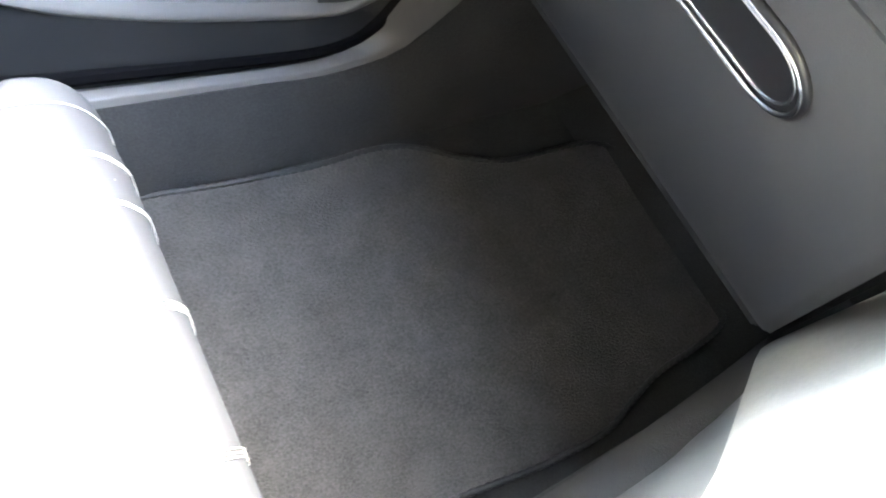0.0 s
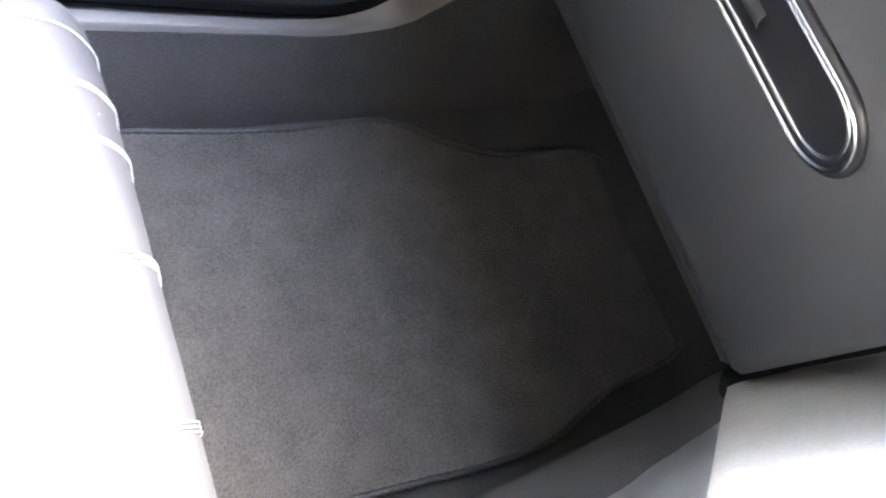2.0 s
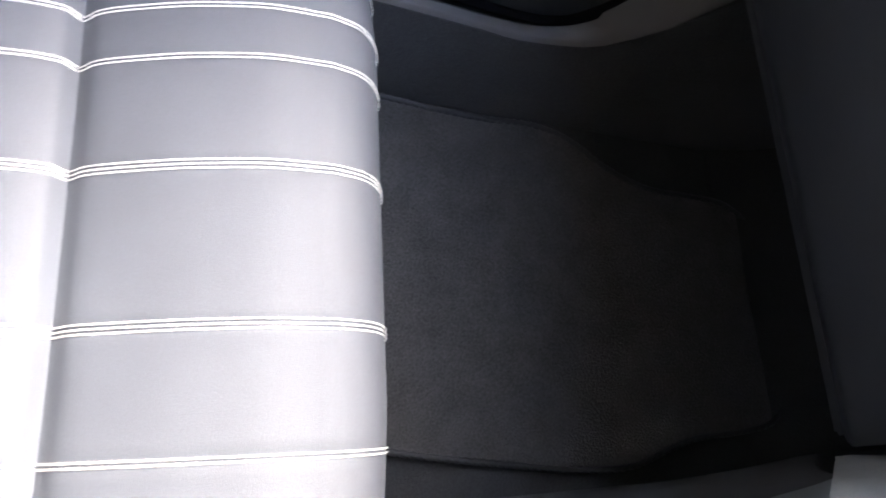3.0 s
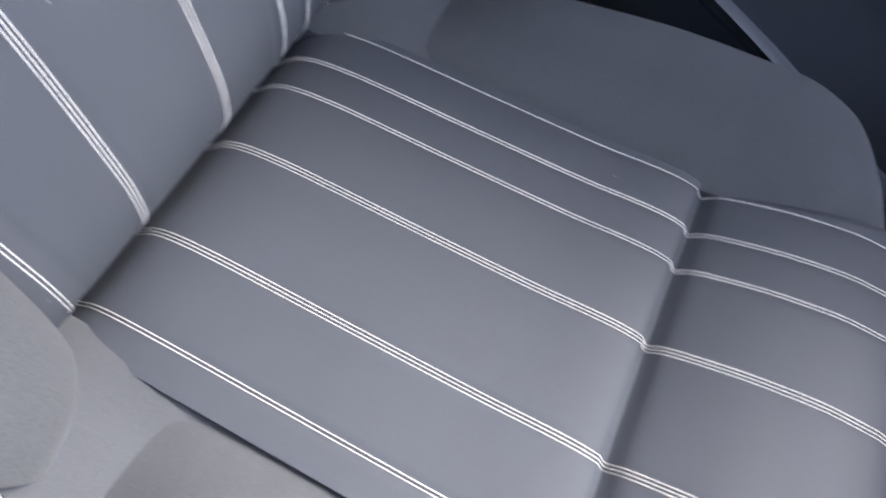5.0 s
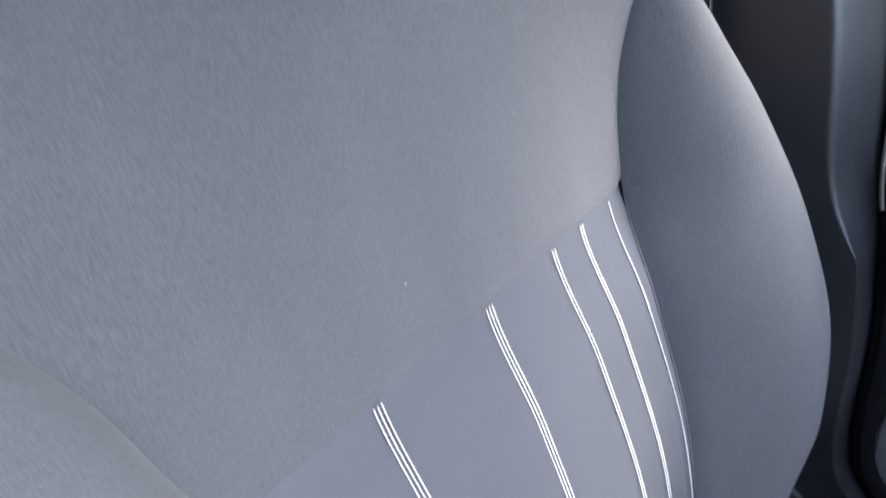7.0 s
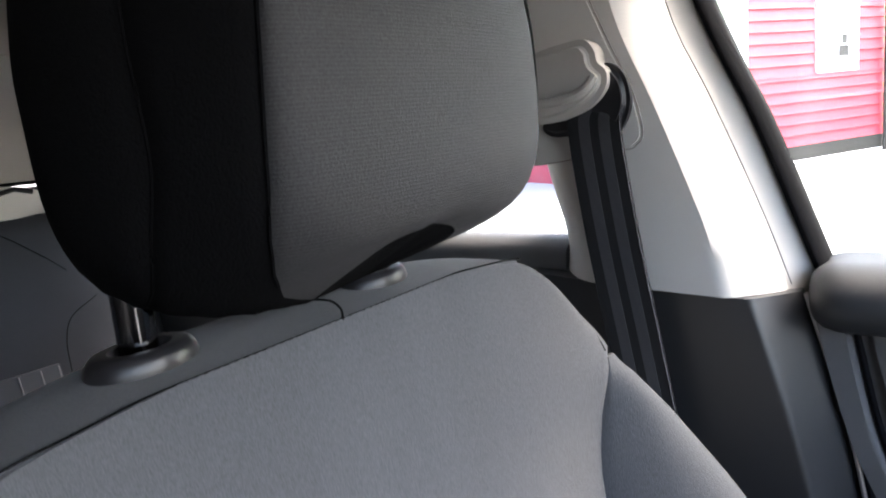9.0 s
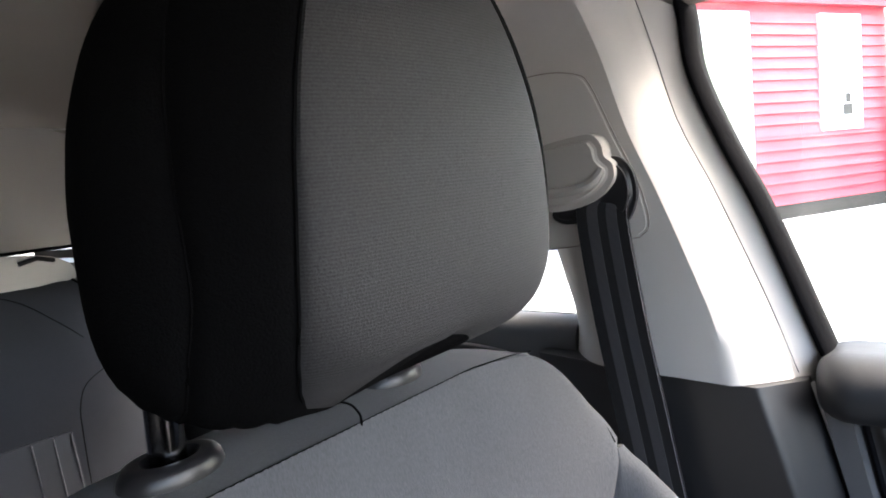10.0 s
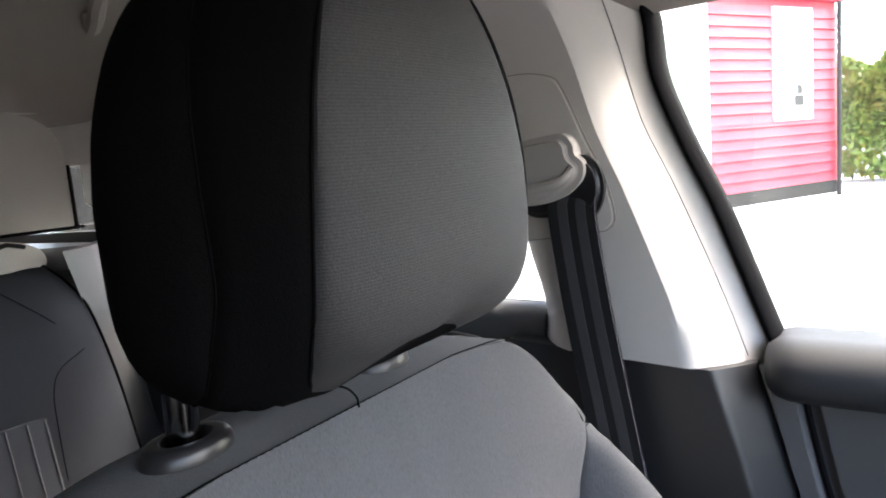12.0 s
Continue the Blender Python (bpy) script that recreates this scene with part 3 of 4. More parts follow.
def build_front_door():
    door = empty("front_door", "dark front passenger door with padded ledge and chrome-edged insert", "door", kind="structure")
    # lower panel
    sill_z = curve((0.10, 0.31), (0.16, 0.265), (0.25, 0.22), (0.36, 0.178), (0.48, 0.151), (0.655, 0.128), (0.83, 0.116), (0.89, 0.16), (0.93, 0.24), (0.99, 0.36))
    insert_x = curve((0.60, 0.07), (0.68, 0.045), (0.75, 0.022), (0.835, 0.003), (0.87, -0.004))
    def panel(x, v):
        z0 = max(0.10, min(0.34, sill_z(x) - 0.004)) if x > 0.1 else 0.296
        z = 0.86 + (z0 - 0.86) * v
        left = curve((0.16, 0.5), (0.34, 0.11), (0.5, 0.088), (0.66, 0.030), (0.75, -0.003), (0.86, -0.030))(z) if x < 0.12 else None
        belly = 0.018 * math.exp(-((z - 0.30) / 0.10) ** 2)
        x = left + (x + 0.03) / 0.15 * (0.12 - left) if left is not None else x
        return (x, 0.432 - belly - 0.020 * min(1.0, max(0.0, (z - 0.60) / 0.12)) * math.exp(-(max(0.0, x - insert_x(z) + 0.008) / 0.006) ** 2), z)
    bm = sheet(panel, steps(-0.03, 0.115, 50) + steps(0.12, 1.15, 52), steps(0, 1, 24), lambda u, v, p: p + Vector((0, 0.05, 0)))
    part("panel", bm, DOOR, door)
    # pocket rim descending towards the front
    rim = smooth_line([(0.10, 0.422, 0.408), (0.169, 0.416, 0.390), (0.225, 0.409, 0.374), (0.335, 0.404, 0.341), (0.40, 0.403, 0.318), (0.47, 0.403, 0.288), (0.54, 0.403, 0.256), (0.635, 0.401, 0.229), (0.756, 0.40, 0.206), (0.80, 0.40, 0.200), (0.842, 0.402, 0.197), (0.90, 0.408, 0.215), (1.0, 0.42, 0.27)], 6)
    # paler than the pocket and tapered: the rim's sky reflection, in colour and width
    rim_h = curve((0.10, 0.0008), (0.22, 0.0016), (0.30, 0.004), (0.40, 0.012), (0.55, 0.026), (1.0, 0.026))
    bm = sheet(lambda i, v: rim[int(i)] + Vector((0, 0.008 - 0.010 * math.sin(v * math.pi), -rim_h(rim[int(i)].x) * v)), list(range(len(rim))), steps(0, 1, 6), lambda u, v, p: p + Vector((0, 0.03, 0)))
    part("pocket_rim", bm, SILL, door, "grey plastic door pocket rim, paled for its sky reflection")
    def pocket(i, v):
        r = rim[int(i)]
        z0 = 0.112 if r.x > 0.4 else 0.112 + (0.4 - r.x) * 0.6
        z = r.z - 0.02 + (min(z0, r.z - 0.03) - r.z + 0.02) * v
        return (r.x, r.y + 0.003 - 0.004 * math.sin(v * 3.1), z)
    bm = sheet(pocket, list(range(len(rim))), steps(0, 1, 8), lambda u, v, p: p + Vector((0, 0.02, 0)))
    part("pocket", bm, PLASTIC_SOFT, door, "dark door pocket wall")
    # padded ledge under the window
    def ledge(x, a):
        end = min(1.0, max(0.0, (x + 0.033) / 0.03))
        k = math.sqrt(max(0.0, 1 - (1 - end) ** 2))
        return (x, 0.428 - (0.042 * math.cos(a)) * k, 0.862 + (0.030 * math.sin(a)) * (0.4 + 0.6 * k))
    bm = sheet(ledge, [-0.033, -0.031, -0.027, -0.02, -0.01, 0.0, 0.02] + steps(0.05, 1.15, 14), [radians(a) for a in range(-100, 101, 10)], lambda u, v, p: Vector((p.x, 0.47, p.z)))
    part("ledge", bm, PLASTIC_SOFT, door, "padded grained ledge")
    # insert and its bright edge
    edge = smooth_line([(0.003, 0.422, 0.835), (0.022, 0.421, 0.75), (0.045, 0.420, 0.68), (0.07, 0.420, 0.60), (0.098, 0.416, 0.52), (0.13, 0.414, 0.487), (0.20, 0.412, 0.468), (0.36, 0.41, 0.44), (0.6, 0.41, 0.42), (1.0, 0.41, 0.41)], 6)
    part("insert_edge", tube([p for p in edge if p.z < 0.58], 0.0024, 6), CHROME, door, "thin satin chrome edge")
    part("insert_gap", tube([p + Vector((0, -0.002, 0)) for p in edge if p.z > 0.57], 0.0028, 6), RUBBER, door, "black gap beside the insert")
    def insert(i, v):
        e = edge[int(i)]
        return (e.x + 0.01 + (1.05 - e.x) * v, e.y - 0.001 + 0.004 * v, e.z + 0.004 + (0.835 - e.z) * min(1, v * 1.2))
    bm = sheet(insert, list(range(len(edge))), steps(0, 1, 14), lambda u, v, p: p + Vector((0, 0.008, 0)))
    part("insert", bm, DOOR_INSERT, door, "dark door insert")
    # pull cup seen beside the ledge
    part("pull", prism(smooth_outline([(0.03, 0.41, 0.66), (0.05, 0.41, 0.69), (0.16, 0.41, 0.69), (0.18, 0.41, 0.66), (0.16, 0.41, 0.63), (0.05, 0.41, 0.63)], 4), (0, -0.012, 0), 0.004, 2), PLASTIC, door)
    # window seal and pane
    seal = smooth_line([(-0.155, 0.40, 1.27), (-0.143, 0.437, 1.213), (-0.138, 0.447, 1.152), (-0.112, 0.447, 1.082), (-0.081, 0.447, 1.013), (-0.036, 0.447, 0.892), (-0.022, 0.447, 0.855)], 6)
    bm = sheet(lambda i, v: seal[int(i)] + Vector((0.0145 * v - 0.001, 0.002 - 0.011 * math.sin(v * 3.14), 0)), list(range(len(seal))), steps(0, 1, 6), lambda u, v, p: p + Vector((0, 0.025, 0)))
    part("window_seal", bm, RUBBER, door, "black rubber window seal")
    bm = prism([(-0.03, 0.462, 0.86), (1.05, 0.462, 0.86), (0.75, 0.452, 1.25), (-0.16, 0.452, 1.25)], (0, 0.004, 0))
    part("pane", bm, GLASS, door, "clear side window").visible_shadow = False


def build_roof():
    def head(x, y):
        side = max(0.0, (abs(y + 0.37) - 0.55) / 0.26)
        front = max(0.0, (x - 0.22) / 0.26)
        back = max(0.0, (-1.0 - x) / 0.5)
        return (x, y, 1.285 - 0.075 * side ** 2 - 0.05 * front ** 2 - 0.06 * back ** 2)
    bm = sheet(head, steps(-1.6, 0.46, 32), steps(-1.18, 0.44, 40), lambda u, v, p: p + Vector((0, 0, 0.05)))
    tagged(finish("ceiling", bm, HEADLINER), "warm grey woven car headliner", "headliner", kind="structure")


def build_dash():
    dash = empty("dashboard", "dark grained dashboard with a glovebox", "dashboard")
    A, B = Vector((0.919, 0, 0.351)), Vector((0.723, 0, 0.652))
    nrm = Vector((-(B.z - A.z), 0, B.x - A.x)).normalized()
    if nrm.x > 0:
        nrm = -nrm
    def face(v, y):
        p = A.lerp(B, v)
        roll = 0.010 * math.exp(-(v / 0.05) ** 2)
        side = 0.004 * math.exp(-((y + 0.139) / 0.004) ** 2)
        q = p + nrm * (-roll * 0.6 - side)
        return (q.x, y + 0.0205 * v * min(1.0, max(0.0, (-0.02 - y) / 0.10)), q.z)
    bm = sheet(face, [0, 0.01, 0.025, 0.05, 0.08] + steps(0.12, 1, 18), [-0.139, -0.137, -0.134, -0.13, -0.125, -0.12] + steps(-0.1, 0.42, 26), lambda u, v, p: p - nrm * 0.06)
    lid = part("glovebox_lid", bm, PLASTIC, dash, "dark grained glovebox lid")
    # handle slot: a long rounded recess with a bright frame
    def onface(v, y, lift):
        p = A.lerp(B, v) + nrm * lift
        return Vector((p.x, y, p.z))
    v0, v1, ya, yb = 0.742, 0.888, -0.052, 0.235
    mid, rad = (v0 + v1) / 2, (v1 - v0) / 2 * (B - A).length
    span = (B - A).length
    def stadium(grow):
        out = []
        for centre, a0 in ((ya + rad, -math.pi / 2), (yb - rad, math.pi / 2)):
            for k in range(21):
                a = a0 - math.pi * k / 20
                out.append((mid + (rad + grow) * math.sin(a) / span, centre + (rad + grow) * math.cos(a)))
        return out
    ring = stadium(0.0)
    part("handle_frame", tube([onface(v, y, 0.0006) for v, y in stadium(0.0004)], 0.0024, 10, True), BLACK, lid, "black moulded handle frame")
    part("handle_rim", tube([onface(v, y, 0.0022) for v, y in stadium(-0.0012)], 0.0015, 10, True), CHROME, lid, "thin chrome handle rim")
    part("handle_rim", tube([onface(v, y, 0.0010) for v, y in stadium(-0.0062)], 0.0012, 10, True), CHROME, lid, "thin chrome handle rim")
    inner = [onface(v, y, 0.0012) for v, y in ring]
    part("handle_recess", prism(inner, -nrm * 0.012, 0.0), BLACK, lid, "glossy black handle recess")
    bm = sheet(lambda y, v: onface(mid - 0.045 + 0.07 * v, y, -0.004 + 0.007 * math.sin(v * 3.14)), steps(0.02, 0.215, 12), steps(0, 1, 8), lambda u, v, p: p - nrm * 0.006)
    part("handle", bm, PLASTIC_SOFT, lid, "dark pull handle")
    part("lid_gap", tube([Vector(face(v, -0.139)) + Vector((0.004, -0.0015, 0.001)) for v in steps(0.01, 1, 20)], 0.0022, 6), RUBBER, dash)
    # upper dash
    prof = smooth_line([(0.720, 0, 0.657), (0.712, 0, 0.68), (0.715, 0, 0.74), (0.735, 0, 0.79), (0.80, 0, 0.825), (0.95, 0, 0.85), (1.2, 0, 0.865), (1.5, 0, 0.86)], 5)
    bm = sheet(lambda i, y: (prof[int(i)].x, y, prof[int(i)].z), list(range(len(prof))), steps(-1.15, 0.42, 24), lambda u, v, p: p + Vector((0.03, 0, -0.03)))
    part("upper_dash", bm, PLASTIC, dash)
    part("bulkhead", block((1.54, -1.2, -0.1), (1.6, 0.45, 0.85), 0.0), PLASTIC_SOFT, dash)
    part("under_panel", block((0.935, -0.13, 0.335), (1.5, 0.41, 0.35), 0.003), PLASTIC_SOFT, dash)
    return dash


def build_console():
    con = empty("centre_console", "pale grained centre console beside the footwell", "console")
    # side cheek: pale upper face whose lower edge rises towards the rear
    low = curve((0.53, 0.660), (0.60, 0.585), (0.65, 0.545), (0.70, 0.509), (0.78, 0.450), (0.85, 0.398), (0.91, 0.353), (0.97, 0.303), (1.07, 0.210), (1.2, 0.10))
    high = curve((0.53, 0.694), (0.545, 0.705), (0.60, 0.715), (0.62, 0.718), (0.66, 0.722), (0.80, 0.735), (1.2, 0.75))
    xs = [0.53, 0.534, 0.54, 0.55, 0.565, 0.58, 0.60, 0.62] + steps(0.64, 0.93, 24)
    def cheek(x, v):
        z = low(x) + (high(x) - low(x)) * v
        return (x, -0.1455 - 0.013 * min(1.0, max(0.0, (0.88 - x) / 0.2)) * (1 - v) - 0.0015 * math.exp(-(v / 0.02) ** 2) - 0.02 * v ** 4, z)
    part("cheek", sheet(cheek, xs, [0, 0.008, 0.02, 0.04, 0.07] + steps(0.12, 1, 12), lambda u, v, p: Vector((p.x, -0.30, p.z))), CONSOLE, con, "pale grained side panel")
    # grey lower side; its foot follows the carpet, which tucks in under it
    foot = curve((0.45, 0.30), (0.60, 0.318), (0.72, 0.330), (0.79, 0.332), (0.835, 0.326), (0.86, 0.345), (0.885, 0.372), (0.93, 0.335), (1.0, 0.255), (1.2, 0.09))
    inset = curve((0.45, 0.034), (0.79, 0.030), (0.84, 0.026), (0.886, 0.012), (1.2, 0.010))
    def lower(x, v):
        z1 = low(max(x, 0.6)) + 0.012
        return (x, -0.150 - 0.013 * min(1.0, max(0.0, (0.88 - x) / 0.2)) * (1 - v) - inset(x) * v ** 0.8, z1 + (foot(x) - z1) * v)
    part("lower_side", sheet(lower, steps(0.45, 0.925, 44), steps(0, 1, 12), lambda u, v, p: Vector((p.x, -0.29, p.z))), LOWER, con, "grey lower side")
    part("carpet_side", sheet(lambda x, v: (x, (-0.153 - inset(x)) * (1 - v) - 0.194 * v + 0.006 * math.sin(v * 3.1), (foot(x) + 0.006) * (1 - v) - 0.012 * v), steps(0.35, 1.5, 60), steps(0, 1, 16), lambda u, v, p: Vector((p.x, -0.28, p.z))), SIDE_CARPET, con, "dark carpeted side")
    return con


def build_shell():
    """Plain walls closing the car where no view looks; some block window light."""
    shell = empty("body_shell", "plain painted body sides and tail of the car", "car body", kind="structure")
    part("side", block((-1.7, 0.50, -0.2), (1.7, 0.56, 0.86), 0.01), BODY, shell)
    part("side", block((-1.7, -1.26, -0.2), (1.7, -1.2, 0.92), 0.01), PLASTIC_SOFT, shell)
    # added wall across the driver-side windows, unseen, to cut light from that side
    part("side_light_block", block((-1.7, -1.24, 0.93), (0.90, -1.16, 1.34), 0.01), PLASTIC_SOFT, shell)
    # closed up to the roof without rear glass, to keep light out
    part("tail", block((-1.75, -1.2, -0.2), (-1.7, 0.5, 1.34), 0.01), BODY, shell)
    part("roof_skin", block((-1.7, -1.2, 1.34), (0.47, 0.46, 1.37), 0.01), BODY, shell)
    for y in (0.44, -1.18):
        post = [(0.40, y, 1.27), (0.48, y, 1.27), (1.52, y, 0.86), (1.40, y, 0.86)]
        part("windscreen_pillar", prism(post, (0, 0.05, 0), 0.008, 2), PALE, shell)


# ---- the front seat ----
SEAT_Y = 0.025
UP, FWD = Vector((-0.3255, 0, 0.9455)), Vector((0.9455, 0, 0.3255))
HIP = Vector((0, 0, 0.33))
STRIPES = ((-0.110, 2), (-0.044, 3), (0.044, 3), (0.110, 2), (0.143, 2), (0.179, 1))


def groove(y):
    return -0.0012 * sum(math.exp(-((y - s) / 0.004) ** 2) for s, k in STRIPES)


cushion_top = curve((-0.05, 0.28), (-0.025, 0.302), (-0.01, 0.320), (0.005, 0.3295), (0.025, 0.3355), (0.06, 0.3405), (0.15, 0.346), (0.25, 0.353), (0.318, 0.3605), (0.335, 0.3585), (0.344, 0.349),
                    (0.353, 0.3585), (0.37, 0.368), (0.42, 0.386), (0.46, 0.393), (0.49, 0.392))
# front roll as an arc length table: (s beyond x=0.49) -> x, z
roll_x = curve((0, 0.49), (0.02, 0.509), (0.04, 0.5235), (0.065, 0.5325), (0.10, 0.534), (0.16, 0.530), (0.24, 0.515))
roll_z = curve((0, 0.392), (0.02, 0.3855), (0.04, 0.370), (0.065, 0.345), (0.10, 0.308), (0.16, 0.24), (0.24, 0.16))


def fan(y, s):
    return y * (1 + 0.14 * max(0.0, min(s, 0.5)))


def cushion_point(s, y0):
    """s runs forwards along the cushion's top, then down its front."""
    y = fan(y0, s)
    if s <= 0.49:
        p = Vector((s, y, cushion_top(s)))
    else:
        p = Vector((roll_x(s - 0.49), y, roll_z(s - 0.49)))
    dish = -0.004 * math.cos((y - SEAT_Y) / 0.17 * 1.57) * min(1.0, max(0.0, (0.49 - s) / 0.12))
    front = max(0.0, s - 0.30)
    curve_in = -0.9 * front * max(0.0, abs(y - SEAT_Y) - 0.11) ** 1.5
    p.z += dish + groove(y0)
    p.x += curve_in
    return p


def stitch_run(points, count, side, lift, bm):
    """count parallel threads along points, side: the direction across them."""
    for k in range(count):
        off = (k - (count - 1) / 2) * 0.0027
        tube([p + side * off + lift for p in points], 0.00040, 5, bm=bm)


def build_seat():
    seat = empty("front_seat", "dark grey cloth front passenger seat with white-stitched striped panels", "car seat")
    seat.location = (0, 0, 0)
    near, far = -0.136, 0.186
    join = lambda s: 0.0 if s < 0.344 else min(0.017, 0.014 * ((s - 0.344) / 0.136) ** 1.6)
    # cushion insert, rear section and front section
    ys = steps(near, far, 110)
    ss = steps(-0.05, 0.30, 30) + steps(0.305, 0.344, 12)
    under = lambda u, v, p: Vector((p.x, p.y, p.z - 0.07))
    ins = part("cushion_insert", sheet(cushion_point, ss, ys, under), LEATHER, seat, "grey striped insert with white stitching")
    wide = steps(-0.168, -0.137, 6) + ys + steps(0.19, 0.232, 8)
    fs = steps(0.344, 0.384, 12) + steps(0.39, 0.49, 12) + steps(0.495, 0.73, 30)
    def front_point(s, y):
        lim = 0.003 + join(s)
        if y > far:
            y = far + (y - far) * min(1, lim / 0.045)
        if y < near:
            y = near + (y - near) * min(1, lim / 0.045)
        edge = -0.010 * (max(0, y - far - lim + 0.014) / 0.014) ** 2 - 0.010 * (max(0, near - lim + 0.014 - y) / 0.014) ** 2
        p = cushion_point(s, y)
        p.z += edge
        return p
    fr = part("cushion_front", sheet(front_point, fs, wide, lambda u, v, p: Vector((min(p.x, 0.40) if u > 0.4 else p.x, p.y, p.z - 0.06))), LEATHER, seat, "grey striped thigh support with white stitching")
    for y, count in STRIPES:
        a = bmesh.new()
        stitch_run([cushion_point(s, y) for s in steps(-0.035, 0.30, 44) + steps(0.303, 0.343, 14)], count, Vector((0, 1, 0)), Vector((0, 0, 0.0012)), a)
        part("stitching", a, THREAD, ins)
        b = bmesh.new()
        run = steps(0.345, 0.384, 12) + steps(0.39, 0.49, 14) + steps(0.497, 0.62, 20)
        pts = []
        for s in run:
            p = cushion_point(s, y)
            q = cushion_point(s + 0.002, y) - p
            pts.append(p + Vector((-q.z, 0, q.x)).normalized() * 0.0012)
        stitch_run(pts, count, Vector((0, 1, 0)), Vector(), b)
        part("stitching", b, THREAD, fr)

    # cushion bolsters
    plain_top = curve((0, 0.33), (0.15, 0.346), (0.25, 0.353), (0.344, 0.365), (0.42, 0.386), (0.49, 0.390))
    def bolster(sign):
        inner = near + 0.004 if sign < 0 else far - 0.004
        outw = curve((0.06, 0.088), (0.10, 0.090), (0.18, 0.097), (0.27, 0.108), (0.35, 0.112), (0.41, 0.101), (0.434, 0.087), (0.45, 0.071), (0.475, 0.043), (0.487, 0.024))
        high = curve((0.06, 0.002), (0.085, 0.010), (0.12, 0.027), (0.17, 0.042), (0.28, 0.050), (0.36, 0.046), (0.41, 0.031), (0.45, 0.014), (0.475, -0.004), (0.487, -0.018))
        def f(s, v):
            lim = join(s) + fan(0.186, s) - 0.186
            w = max(0.010, outw(s) - lim)
            base = plain_top(s) - 0.004
            if v < 0.6:
                k = v / 0.6
                y = lim + w * (k ** 0.9)
                z = high(s) * math.sin(k * math.pi / 2) ** 1.1
            else:
                a = (v - 0.6) / 0.4
                y = lim + w + 0.020 * math.sin(a * math.pi * 0.75)
                z = high(s) - 0.20 * a ** 1.6
            seam = 0.006 * math.exp(-(v / 0.05) ** 2)
            return (s, inner + sign * y, base + z - seam)
        bm = sheet(f, steps(0.068, 0.30, 26) + steps(0.31, 0.46, 20) + steps(0.464, 0.487, 8), steps(0, 1, 30), lambda u, v, p: Vector((p.x, inner + sign * 0.045 if v > 0.5 else p.y, p.z - 0.05)))
        part("cushion_bolster", bm, FABRIC, seat, "dark grey cloth side bolster")
        # flat cloth piece behind the bolster
        def flap(s, v):
            rim = 0.376 - 0.74 * max(0.0, s - 0.037)
            return (s, inner + sign * (v * (0.098 + 0.4 * max(0.0, s - 0.037)) - 0.010), 0.325 + 0.012 * min(1.0, v * 8) + (rim - 0.337) * v ** 1.2)
        bm = sheet(flap, steps(-0.03, 0.112, 12), steps(0, 1, 10), lambda u, v, p: p + Vector((0, 0, -0.05)))
        fl = part("side_flap", bm, FABRIC, seat, "flat cloth piece at the cushion's rear corner")
        pts = [Vector((0.037 + (0.105 - 0.037) * k, SEAT_Y + sign * (0.247 + 0.03 * k), 0.377 - 0.056 * k)) for k in steps(0, 1, 6)]
        part("edge_cord", tube(pts, 0.0016, 5), THREAD, fl, "white edge cord")
        side = sheet(lambda k, v: pts[0].lerp(pts[-1], k) + Vector((0.012 * v, sign * 0.016 * v, -0.03 * v)), steps(0, 1, 4), steps(0, 1, 4), lambda u, v, p: p + Vector((0, 0, -0.03)))
        part("edge_fold", side, FABRIC, fl)
    bolster(1)
    bolster(-1)
    part("seat_base", block((0.0, SEAT_Y - 0.2, 0.03), (0.45, SEAT_Y + 0.2, 0.27), 0.02), PLASTIC_SOFT, seat, "black seat base")

    # backrest
    swell = curve((-0.03, -0.062), (0, -0.017), (0.03, 0.0095), (0.08, 0.023), (0.18, 0.029), (0.30, 0.0195), (0.384, 0.0045), (0.46, 0.004), (0.54, 0.012), (0.60, 0.020), (0.64, 0.021))
    # half width of the panel between the bolsters, narrowing over the shoulders
    half = curve((0, 0.166), (0.10, 0.170), (0.30, 0.177), (0.384, 0.187), (0.42, 0.192), (0.46, 0.199), (0.49, 0.205), (0.52, 0.209), (0.541, 0.214), (0.56, 0.219),
                 (0.585, 0.221), (0.605, 0.216), (0.62, 0.206), (0.633, 0.185), (0.638, 0.160), (0.641, 0.128), (0.643, 0.10))
    yin = half
    wing = curve((0.39, 0.0), (0.43, 0.002), (0.47, 0.008), (0.50, 0.016), (0.541, 0.030), (0.56, 0.026), (0.585, 0.015), (0.605, 0.008), (0.625, 0.002), (0.643, 0.0))
    def back_point(u, y, lift=0.0):
        d = abs(y - SEAT_Y)
        h = half(u)
        wrap = wing(u) * (max(0.0, d - 0.08) / max(0.02, h - 0.08)) ** 2
        return HIP + Vector((0, y, 0)) + UP * u + FWD * (swell(u) + lift + wrap)
    def insert_point(u, k):
        y = SEAT_Y - yin(u) + 2 * yin(u) * k
        edge = -0.004 * max(0.0, (u - 0.370) / 0.018) ** 2
        return back_point(u, y, groove(y / (1 + 0.14 * max(0, u))) + edge)
    behind = lambda u, v, p: p - FWD * 0.06
    bi = part("backrest_insert", sheet(insert_point, steps(-0.03, 0.36, 44) + steps(0.363, 0.388, 10), steps(0, 1, 110), behind), LEATHER, seat, "grey striped insert with white stitching")
    for y, count in STRIPES:
        yy = y if y > -0.1 else -0.116
        b = bmesh.new()
        stitch_run([back_point(u, fan(yy, u) - (0.006 if y < 0 else -0.010 if y > 0.1 else 0.0) * (1 - u / 0.38), 0.0) - FWD * 0.0006 for u in steps(-0.02, 0.384, 64)], count, Vector((0, 1, 0)), FWD * 0.0006, b)
